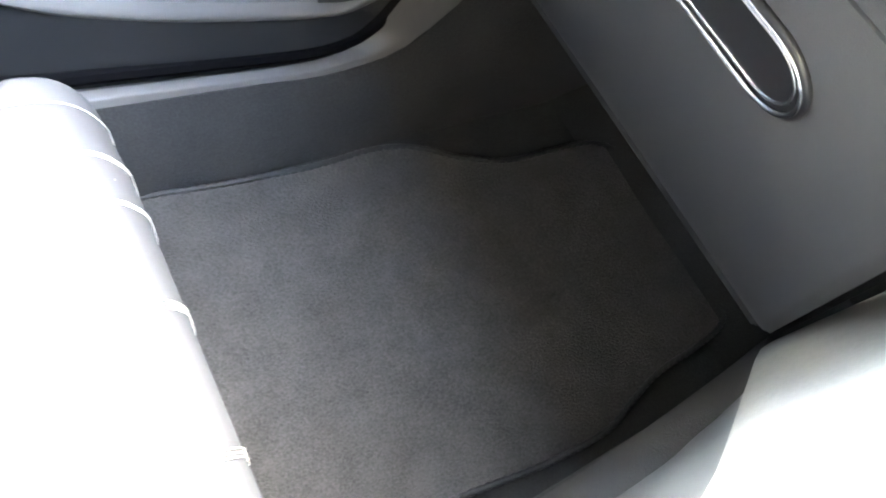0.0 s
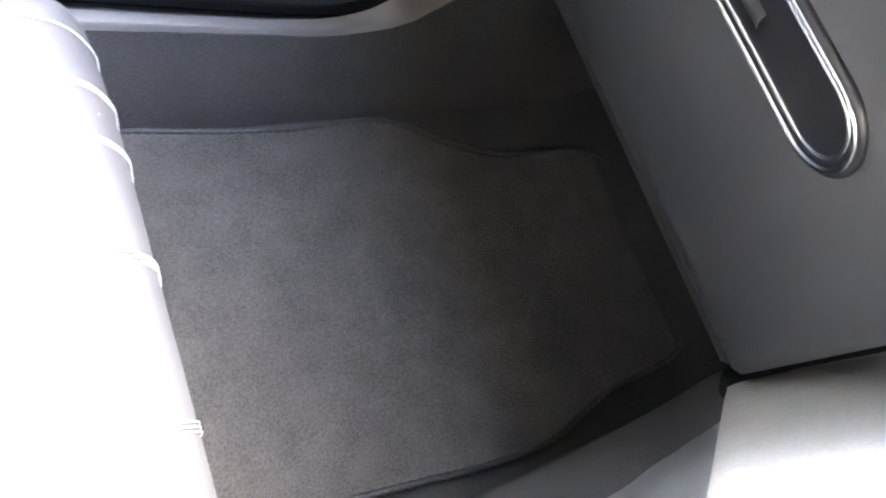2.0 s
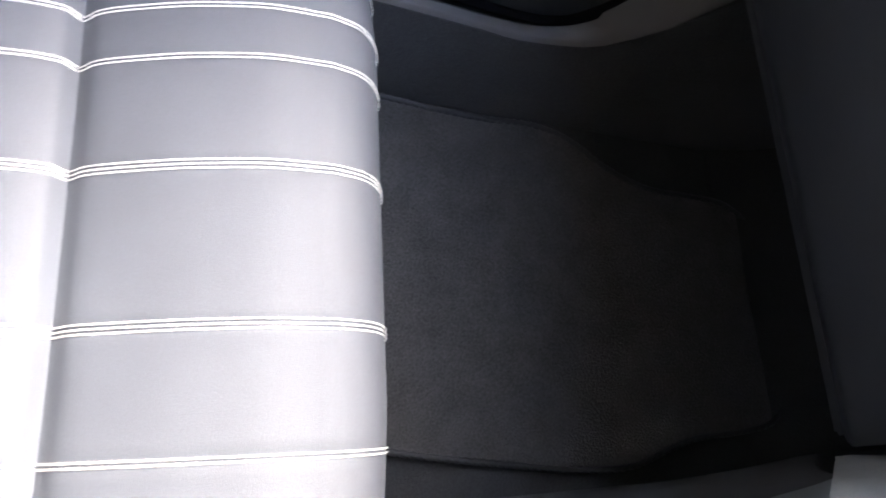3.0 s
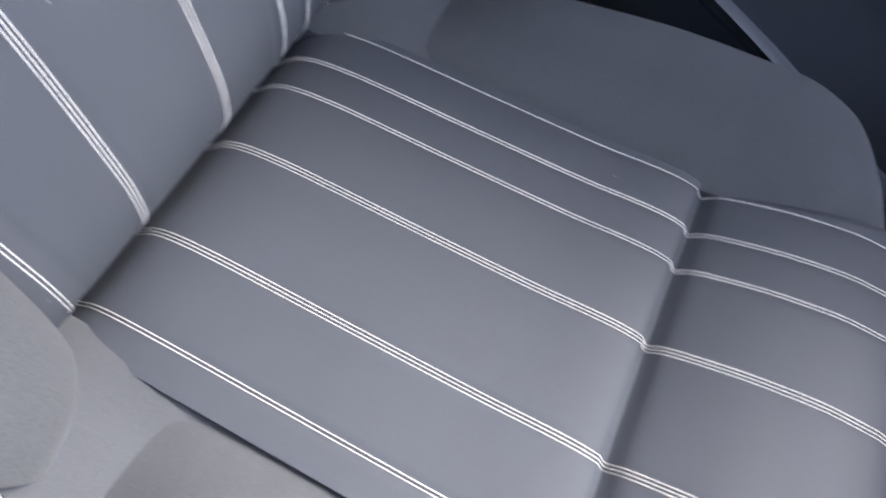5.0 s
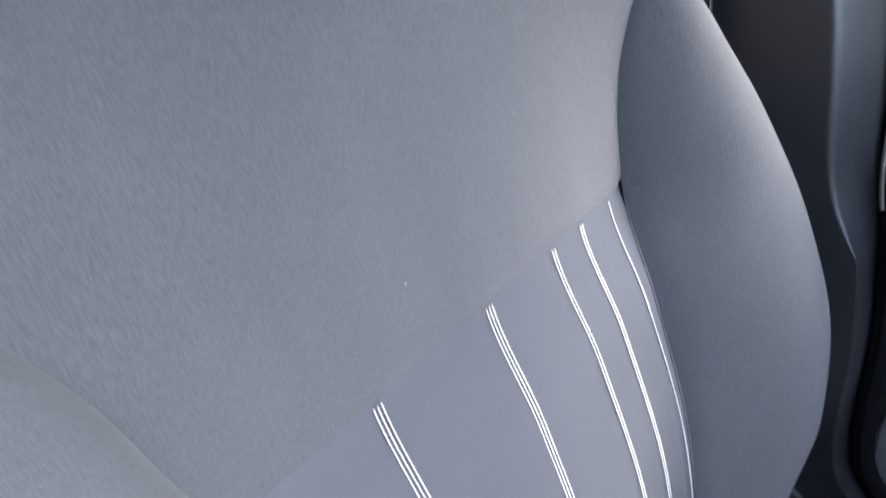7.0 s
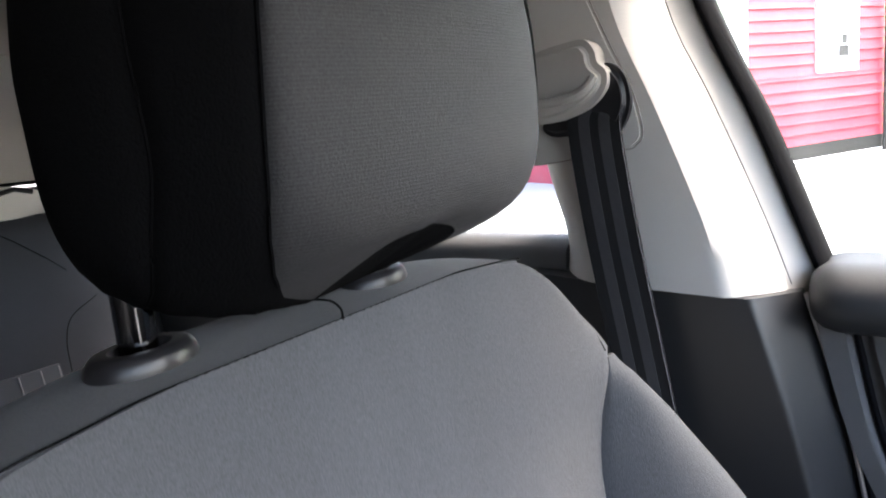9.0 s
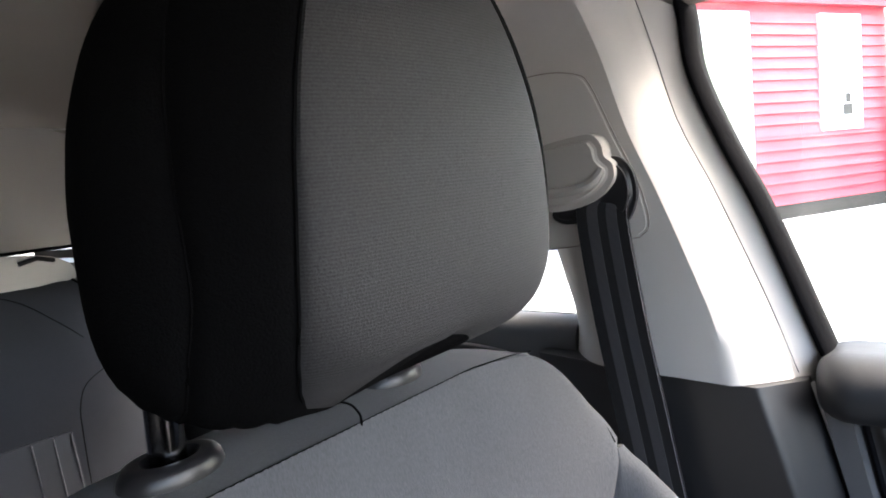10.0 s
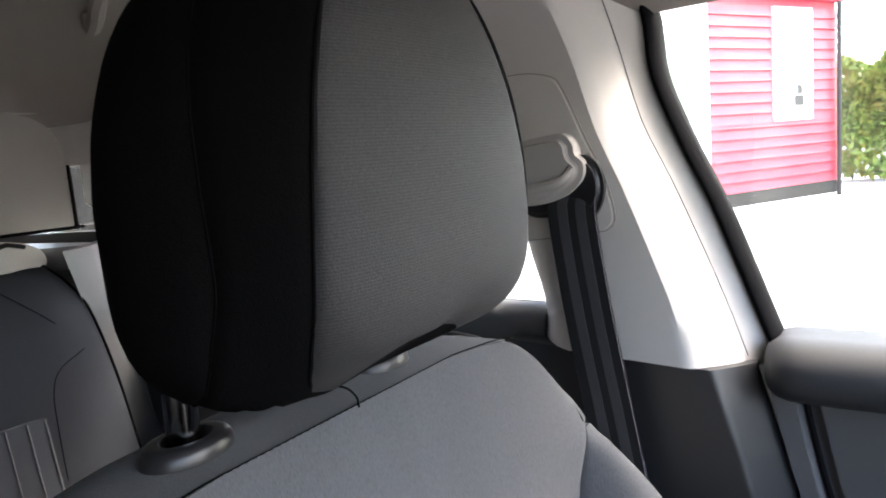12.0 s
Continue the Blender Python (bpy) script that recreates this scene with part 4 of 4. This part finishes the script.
        part("stitching", b, THREAD, bi)
    # upper cloth panel
    def upper(u, k):
        h = half(u)
        d = abs(2 * k - 1)
        edge = 0.0012 - 0.0042 * math.exp(-((u - 0.386) / 0.005) ** 2)
        roll = -0.016 * max(0.0, (d - 0.90) / 0.10) ** 2.5 * min(1.0, max(0.0, (u - 0.545) / 0.05))
        roll -= 0.004 * max(0.0, (d - 0.975) / 0.025) ** 2 * (u < 0.55)
        return back_point(u, SEAT_Y + h * (2 * k - 1), edge + roll)
    columns = steps(0, 0.06, 8) + steps(0.08, 0.92, 44) + steps(0.94, 1, 8)
    rows_up = steps(0.386, 0.41, 8) + steps(0.42, 0.62, 40) + [0.624, 0.628, 0.631, 0.634, 0.636, 0.638, 0.6395, 0.641, 0.642, 0.643]
    part("backrest_upper", sheet(upper, rows_up, columns, lambda u, v, p: p - FWD * (0.06 if u < 0.6 else 0.03)), FABRIC, seat, "dark grey woven upper backrest")
    # top, rolling back behind the seam
    seam_u = curve((0, 0.643), (0.10, 0.643), (0.128, 0.641), (0.160, 0.638), (0.185, 0.633), (0.206, 0.62))
    def top(a, k):
        e = 2 * k - 1
        y0 = e * 0.198
        d = abs(y0)
        front = back_point(seam_u(d), SEAT_Y + y0, -0.001 - 0.010 * max(0.0, (d - 0.16) / 0.03) ** 2)
        ang = a * 1.5
        grow = 1 + 0.05 * math.sin(a * 1.5)
        drop = 0.020 * a * (d / 0.19) ** 3 + 0.11 * max(0.0, a - 0.26) ** 1.5
        rise = 0.007 * math.sin(min(1.0, a * 2.2) * math.pi / 2) * (1 - (d / 0.19) ** 4)
        return Vector((front.x - 0.135 * math.sin(ang) * (0.75 + 0.25 * math.sin(ang)), SEAT_Y + y0 * grow, front.z + rise - drop))
    part("backrest_top", sheet(top, steps(0, 1, 24), columns, lambda u, v, p: p + Vector((0.0, 0, -0.07))), FABRIC, seat, "dark grey woven top of the backrest")
    seam = [back_point(seam_u(abs(y)), SEAT_Y + y, 0.0006) for y in steps(-0.178, 0.178, 70)]
    bm = bmesh.new()
    tube([p - FWD * 0.0004 for p in seam], 0.0005, 5, bm=bm)
    for a, b in zip(seam, seam[1:]):
        tube([a.lerp(b, 0.15) + FWD * 0.0003, a.lerp(b, 0.7) + FWD * 0.0003], 0.0005, 4, bm=bm)
    part("top_seam", bm, BLACK_FABRIC, seat, "dark stitched seam")
    for sign in (1, -1):
        edge = [back_point(u, SEAT_Y + sign * (half(u) - 0.004), 0.0012 - 0.012 * min(1.0, max(0.0, (u - 0.545) / 0.05))) for u in steps(0.631, 0.548, 24)]
        part("shoulder_seam", tube(edge, 0.0007, 5), BLACK_FABRIC, seat, "dark stitched seam")
    branch = smooth_line([(-0.232, 0.016, 0.9525), (-0.207, 0.031, 0.9525), (-0.190, 0.027, 0.9505), (-0.181, 0.020, 0.9475)], 5)
    part("top_seam", tube(branch, 0.0007, 5), BLACK_FABRIC, seat)

    near_half = curve((-0.02, 0.165), (0, 0.163), (0.09, 0.155), (0.18, 0.149), (0.29, 0.154), (0.345, 0.157), (0.40, 0.161), (0.43, 0.167), (0.466, 0.174), (0.49, 0.182), (0.51, 0.190), (0.545, 0.207))
    def back_bolster(sign):
        crest = curve((-0.02, 0.05), (0.04, 0.070), (0.07, 0.080), (0.144, 0.103), (0.2455, 0.114), (0.32, 0.106), (0.41, 0.086), (0.47, 0.066), (0.52, 0.050), (0.545, 0.043))
        reach = curve((-0.02, 0.07), (0.05, 0.078), (0.15, 0.087), (0.3, 0.083), (0.42, 0.060), (0.48, 0.041), (0.52, 0.023), (0.545, 0.008))
        def f(u, v):
            y0 = yin(u) - 0.003 if sign > 0 else near_half(u)
            w = reach(u) + (0.0 if sign > 0 else yin(u) - 0.010 - y0)
            base = swell(u) + wing(u) * (max(0.0, y0 - 0.08) / (yin(u) - 0.08)) ** 2
            c = max(0.0, crest(u) - base) * min(1.0, w / 0.02)
            if v < 0.62:
                k = v / 0.62
                y = w * k ** 1.1
                n = c * math.sin(k * math.pi / 2) ** (1.15 if sign > 0 else 0.62)
            else:
                a = (v - 0.62) / 0.38
                y = w + 0.022 * min(1.0, w / 0.035) * math.sin(a * math.pi * 0.62)
                n = c - (c + 0.09) * a ** 1.7
            seam = 0.006 * math.exp(-(v / 0.05) ** 2)
            return HIP + UP * u + FWD * (base + n - seam) + Vector((0, SEAT_Y + sign * (y0 + y), 0))
        bottom = steps(-0.02, 0.10, 14)
        def g(u, v):
            p = f(u, v)
            tuck = max(0.0, (0.03 - u) / 0.05)
            return p - FWD * 0.05 * tuck ** 2 * min(1, v * 2)
        bm = sheet(g, bottom + steps(0.11, 0.48, 30) + steps(0.485, 0.543, 14), steps(0, 1, 30), lambda u, v, p: p - FWD * 0.05 - Vector((0, sign * 0.02 * (v > 0.6), 0)))
        part("backrest_bolster", bm, FABRIC, seat, "dark grey cloth backrest bolster")
        # black cord on the seam, also standing in for the crease's shade
        line = [g(u, 0.0) + FWD * 0.0052 for u in steps(0.02, 0.535, 50)]
        part("bolster_seam_shade", tube(line, 0.0011 if sign > 0 else 0.0006, 5), BLACK_FABRIC, seat)
    back_bolster(1)
    back_bolster(-1)
    shell = sheet(lambda u, k: HIP + UP * u + FWD * -0.10 + Vector((0, SEAT_Y + (2 * k - 1) * (0.24 if u < 0.45 else 0.24 - (u - 0.45) * 0.6), 0)), steps(0.0, 0.62, 14), steps(0, 1, 12), lambda u, v, p: p + FWD * 0.07)
    part("back_shell", shell, PLASTIC_SOFT, seat, "black rear shell")

    # head restraint
    hr = empty("head_restraint", "", "")
    hr.parent = seat
    tagged(hr, "dark grey cloth head restraint on two posts")
    HY, Z0, Z1 = 0.049, 0.957, 1.215
    POSTS = (-0.062, 0.088)
    plan = [(-0.122, 0.0), (-0.1235, 0.05), (-0.128, 0.083), (-0.135, 0.097), (-0.150, 0.110), (-0.168, 0.121), (-0.195, 0.135), (-0.222, 0.140), (-0.245, 0.130), (-0.258, 0.10), (-0.264, 0.05), (-0.266, 0.0)]
    full = [(x, y) for x, y in plan] + [(x, -y) for x, y in plan[-2:0:-1]]
    ring = smooth_outline([(x, y, 0) for x, y in full], 5)
    axis = Vector((-0.195, 0, 0))
    total = len(ring)
    first_seam = curve((0, 30), (0.03, 24), (0.08, 19.5), (0.2, 16.4), (0.4, 15), (0.7, 13.2), (1, 11))
    far_seam = curve((0, 36), (0.05, 31), (0.1, 24), (0.16, 18), (0.24, 12.8), (0.4, 11.0), (0.7, 9.2), (1, 7.0))
    second_seam = curve((0, 42), (0.05, 36), (0.12, 29), (0.3, 26), (0.45, 26.2), (0.6, 26.8), (0.8, 28), (1, 29))
    def place(a, w):
        """Position round the ring of seam-fixed parameter a, as a fraction of an outline point."""
        s1, s2, c = first_seam(w), second_seam(w), abs(a)
        s1 = far_seam(w) if a > 0 else s1
        h = total / 2
        c = c * s1 / 15 if c <= 15 else s1 + (c - 15) * (s2 - s1) / 10 if c <= 25 else s2 + (c - 25) * (h - s2) / (h - 25)
        return c if a >= 0 else -c
    def hpoint(a, w):
        a = a if a <= total / 2 else a - total
        i = place(a, w) % total
        j = int(i)
        p = ring[j % total].lerp(ring[(j + 1) % total], i - j)
        t = 2 * w - 1
        k = max(0.02, 1 - abs(t) ** 4.2) ** (1 / 3.2)
        k_side = max(0.02, 1 - abs(t) ** 5.6) ** (1 / 3.2) if t < 0 else k
        wide = curve((0, 0.97), (0.3, 1.0), (0.42, 1.0), (0.55, 0.97), (0.69, 0.89), (0.84, 0.76), (1, 0.56))(w)
        seam = 1.0
        for q in (15, 25):
            seam -= 0.020 * math.exp(-((abs(a) - q) / 0.7) ** 2)
        lean = 0.004 - 0.05 * max(0.0, w - 0.35) ** 2
        z0 = Z0 + (0.034 * max(0.0, (p.x + 0.20) / 0.08) * (1 - 0.5 * min(1.0, max(0.0, p.y / 0.12))) + 0.007 * min(1.0, max(0.0, (p.y + 0.02) / 0.09))) * (1 - w)
        x = axis.x + (p.x - axis.x) * (0.55 + 0.45 * k) * seam + lean
        return (x, HY + p.y * k_side * wide * seam, z0 + (Z1 - z0) * w)
    ws = [0, 0.004, 0.012, 0.025, 0.045, 0.07, 0.1] + steps(0.14, 0.86, 24) + [0.9, 0.93, 0.955, 0.975, 0.988, 0.996, 1.0]
    n = len(ring)
    inward = lambda u, v, p: Vector((axis.x + (p.x - axis.x) * 0.6, HY + (p.y - HY) * 0.6, p.z + (0.5 * (Z0 + Z1) - p.z) * 0.15))
    for title, a, b, m, lab in (("front_panel", -15, 15, DARK_FABRIC, "dark woven front panel"), ("side_panel", 15, 25, BLACK_FABRIC, "black cloth side panel"),
                               ("side_panel", -25, -15, BLACK_FABRIC, "black cloth side panel"), ("rear_panel", 25, n - 25, BLACK_FABRIC, "black cloth rear panel")):
        part(title, sheet(hpoint, list(range(a, b + 1)), ws, inward), m, hr, lab)
    for title, w in (("base_panel", 0.0), ("top_panel", 1.0)):
        bm = bmesh.new()
        rim_v = [bm.verts.new(hpoint(a, w)) for a in range(n)]
        mid_v = bm.verts.new((axis.x + 0.002, HY, sum(v.co.z for v in rim_v) / n + (-0.004 if w == 0 else 0.004)))
        for a in range(n):
            bm.faces.new((rim_v[a], rim_v[(a + 1) % n], mid_v))
        # base is black to put the shade under the restraint into its colour
        part(title, bm, BLACK_FABRIC, hr)
    for q in (15, 25, n - 25, n - 15):
        cord = [Vector(hpoint(q, w)) + (Vector(hpoint(q, w)) - Vector((axis.x, HY, Vector(hpoint(q, w)).z))) * (0.004 if q in (25, n - 25) else 0.007) for w in ws[3:-3]]
        part("piping", tube(cord, 0.0006 if q in (25, n - 25) else 0.0009, 5), BLACK_FABRIC, hr)
    for y in POSTS:
        post = part("post", tube([(-0.228, y, 0.90), (-0.226, y, 0.95), (-0.223, y, 1.02)], 0.0085, 16), STEEL, hr, "polished steel post")
    for y in POSTS:
        profile = ((1.0, 0.0), (1.0, 0.005), (0.985, 0.009), (0.94, 0.013), (0.85, 0.0158), (0.72, 0.0168), (0.56, 0.0165), (0.49, 0.014), (0.46, 0.008))
        bm = bmesh.new()
        rings = [[bm.verts.new((-0.224 + 0.019 * r * math.cos(a), y + 0.026 * r * math.sin(a), 0.939 + h)) for a in steps(0, math.tau, 32)[:-1]] for r, h in profile]
        for lo, hi in zip(rings, rings[1:]):
            for k in range(32):
                bm.faces.new((lo[k], lo[(k + 1) % 32], hi[(k + 1) % 32], hi[k]))
        part("collar", bm, BLACK, seat, "black plastic post collar")
    return seat


def build_belt():
    belt = empty("seat_belt", "black seat belt webbing hanging from a pillar guide", "seat belt")
    path = smooth_line([(-0.188, 0.358, 1.04), (-0.190, 0.352, 1.02), (-0.176, 0.345, 0.93), (-0.160, 0.342, 0.84), (-0.143, 0.341, 0.74), (-0.12, 0.342, 0.6), (-0.09, 0.345, 0.42), (-0.07, 0.35, 0.22)], 6)
    w = 0.0235
    def strap(a, b, lift, m, lab):
        bm = sheet(lambda i, v: path[int(i)] + Vector((a + (b - a) * v, -lift + 0.004 * (a + (b - a) * v) / w, 0.0)), list(range(len(path))), steps(0, 1, 4), lambda u, v, p: p + Vector((0, 0.0014, 0)))
        return part("webbing", bm, m, belt, lab)
    strap(-w, w, 0.0, WEBBING, "black webbing")
    strap(-0.0135, -0.004, 0.0006, WEBBING_LIGHT, "grey woven band")
    strap(0.004, 0.0135, 0.0006, WEBBING_LIGHT, "grey woven band")
    edge = bmesh.new()
    for i in range(len(path) - 1):
        for k in range(7):
            a, b = path[i].lerp(path[i + 1], k / 7), path[i].lerp(path[i + 1], (k + 0.55) / 7)
            tube([a + Vector((w - 0.0008, 0.0028, 0)), b + Vector((w - 0.0008, 0.0028, 0))], 0.0005, 4, bm=edge)
    part("edge_stitching", edge, THREAD_GREY, belt, "fine grey stitching along one edge")
    guide = smooth_outline([(-0.245, 0.374, 1.030), (-0.236, 0.374, 1.017), (-0.205, 0.374, 1.017), (-0.175, 0.374, 1.014), (-0.161, 0.374, 1.036), (-0.162, 0.374, 1.060), (-0.172, 0.374, 1.074), (-0.186, 0.374, 1.076), (-0.215, 0.374, 1.06)], 5)
    part("guide", prism(guide, (0, -0.018, 0), 0.006, 3), BLACK, belt, "black belt guide loop")
    cover = smooth_outline([(-0.292, 0.376, 1.045), (-0.288, 0.376, 1.080), (-0.245, 0.376, 1.093), (-0.212, 0.376, 1.098), (-0.194, 0.376, 1.098), (-0.185, 0.376, 1.088),
                            (-0.183, 0.376, 1.078), (-0.175, 0.376, 1.069), (-0.177, 0.376, 1.054), (-0.194, 0.376, 1.039), (-0.22, 0.376, 1.031), (-0.255, 0.376, 1.031)], 5)
    part("height_slider", prism(cover, (0, -0.034, 0), 0.011, 5), SLIDER, belt, "pale grey height slider cover")
    fold = smooth_line([(-0.262, 0.3415, 1.046), (-0.233, 0.3405, 1.048), (-0.208, 0.3405, 1.050), (-0.192, 0.3415, 1.056), (-0.184, 0.345, 1.066)], 5)
    part("slider_fold", tube(fold, 0.0045, 8), SLIDER, belt)
    return belt


def build_rear_seat():
    rs = empty("rear_seat", "dark grey cloth rear bench backrest with striped panel", "car seat")
    TOP, LEAN = 0.985, -0.30
    def face(z, y, lift=0.0):
        d = max(0.0, abs(y - 0.06) - 0.10)
        puff = 0.014 * math.exp(-((y - 0.235) / 0.06) ** 2) + 0.012 * math.exp(-((z - 0.80) / 0.12) ** 2)
        edge = 0.05 * max(0.0, (z - 0.94) / 0.05) ** 2 + 0.05 * max(0.0, (y - 0.27) / 0.06) ** 2
        return Vector((-0.94 + LEAN * (z - 0.65) + puff - edge + lift, y, z))
    right = curve((0.25, 0.33), (0.65, 0.303), (0.79, 0.292), (0.896, 0.279), (0.96, 0.245), (0.985, 0.225))
    def fb(z, k):
        return face(z, -0.9 + (right(z) + 0.9) * k)
    part("backrest", sheet(fb, steps(0.25, TOP, 40), steps(0, 0.6, 10) + steps(0.62, 1, 50), lambda u, v, p: p + Vector((-0.10, 0, 0))), SHADED_REAR_FABRIC, rs)
    panel = sheet(lambda z, y: face(z, y, 0.006), steps(0.30, 0.757, 14), steps(-0.2, 0.172, 20), lambda u, v, p: p + Vector((-0.03, 0, 0)))
    ip = part("striped_panel", panel, LEATHER, rs, "grey striped rear insert")
    for y in (0.118, 0.146, 0.169, 0.04, -0.04):
        part("stitching", tube([face(z, y, 0.0075) for z in steps(0.30, 0.756, 14)], 0.0010, 5), THREAD_GREY, ip)
    for pts in ([(0, 0.180, 0.66), (0, 0.186, 0.746), (0, 0.192, 0.788), (0, 0.209, 0.818), (0, 0.25, 0.838)],
                [(0, -0.02, 0.972), (0, 0.10, 0.966), (0, 0.152, 0.950), (0, 0.195, 0.912), (0, 0.222, 0.883)]):
        part("seam", tube([face(p.z, p.y, 0.0) for p in smooth_line(pts, 6)], 0.0007, 5), BLACK_FABRIC, rs)
    part("edge_seam", tube([fb(z, 1.0) + Vector((0.002, 0, 0)) for z in steps(0.40, 0.97, 24)], 0.0022, 6), BLACK_FABRIC, rs, "dark piped edge")
    part("latch", prism(smooth_outline([(-1.035, -0.05, 0.972), (-1.035, 0.20, 0.966), (-1.035, 0.236, 0.966), (-1.035, 0.246, 0.978), (-1.035, 0.232, 1.0), (-1.035, 0.17, 1.016), (-1.035, -0.05, 1.022)], 4), (-0.05, 0, 0), 0.006, 2), PALE, rs, "pale latch cover on the seat top")
    part("latch_slot", tube([(-1.034, 0.165, 1.004), (-1.030, 0.19, 1.010), (-1.034, 0.215, 1.003)], 0.004, 6), BLACK, rs)
    return rs


def build_rear_trim():
    trim = empty("rear_pillar_trim", "pale grey rear pillar and tailgate trim", "trim", kind="structure")
    # light tailgate panel with rounded corner
    out = smooth_outline([(-1.2, -0.9, 1.016), (-1.2, 0.34, 1.016), (-1.2, 0.372, 1.017), (-1.2, 0.376, 1.03), (-1.2, 0.377, 1.13), (-1.2, 0.370, 1.175), (-1.2, 0.345, 1.207), (-1.2, 0.30, 1.223), (-1.2, 0.24, 1.226), (-1.2, -0.9, 1.23)], 5)
    part("tail_panel", prism(out, (-0.03, 0, 0), 0.006, 2), SLIDER, trim, "pale panel with a rounded corner")
    part("edge_seal", tube(smooth_line([(-1.198, -0.2, 1.014), (-1.198, 0.34, 1.014), (-1.198, 0.376, 1.016), (-1.198, 0.379, 1.03), (-1.198, 0.379, 1.13)], 6), 0.0035, 6), RUBBER, trim, "black edge seal")
    part("side_cover", sheet(lambda z, k: (-1.12 - 0.33 * k, 0.43 - 0.09 * k ** 2, z), steps(1.13, 1.27, 8), steps(0, 1, 10), lambda u, v, p: p + Vector((0, 0.03, 0))), PALE, trim)
    part("lower_side_cover", sheet(lambda z, k: (-1.12 - 0.33 * k, 0.43 - 0.09 * k ** 2, z), steps(0.85, 1.0, 8), steps(0, 1, 10), lambda u, v, p: p + Vector((0, 0.03, 0))), PLASTIC_SOFT, trim)
    part("pane", block((-1.45, 0.442, 0.99), (-1.2, 0.446, 1.14), 0.0), GLASS, trim, "clear quarter window").visible_shadow = False
    part("shelf", sheet(lambda x, y: (x, y, 0.985 + 0.01 * math.sin(y * 9)), steps(-1.5, -1.1, 6), steps(-0.9, 0.42, 12), lambda u, v, p: p + Vector((0, 0, -0.04))), SILL, trim)
    part("side_bolster", sheet(lambda z, k: (-1.0 - 0.16 * k, 0.33 + 0.08 * k - 0.25 * (z - 0.65) * (1 - k) * 0.9, z), steps(0.4, 0.99, 14), steps(0, 1, 8), lambda u, v, p: p + Vector((-0.02, 0.05, 0))), PLASTIC, trim, "grey plastic rear side cover")
    return trim


def build_grab_handle():
    grip = empty("grab_handle", "small grey plastic grab handle on the headliner", "handle")
    part("grip", tube(smooth_line([(-0.575, 0.135, 1.284), (-0.60, 0.140, 1.268), (-0.64, 0.158, 1.262), (-0.69, 0.180, 1.265), (-0.71, 0.190, 1.282)], 6), 0.009, 8), HEADLINER, grip)
    part("slot", tube(smooth_line([(-0.60, 0.150, 1.2825), (-0.64, 0.168, 1.2825), (-0.69, 0.190, 1.2815)], 5), 0.004, 6), RUBBER, grip, "dark slot behind the grip")


build_ground()
build_floor()
build_pillar()
build_front_door()
build_roof()
build_shell()
build_rear_trim()
build_dash()
build_console()
build_seat()
build_mat()
build_belt()
build_rear_seat()
build_grab_handle()
build_hedge()
build_cabin()
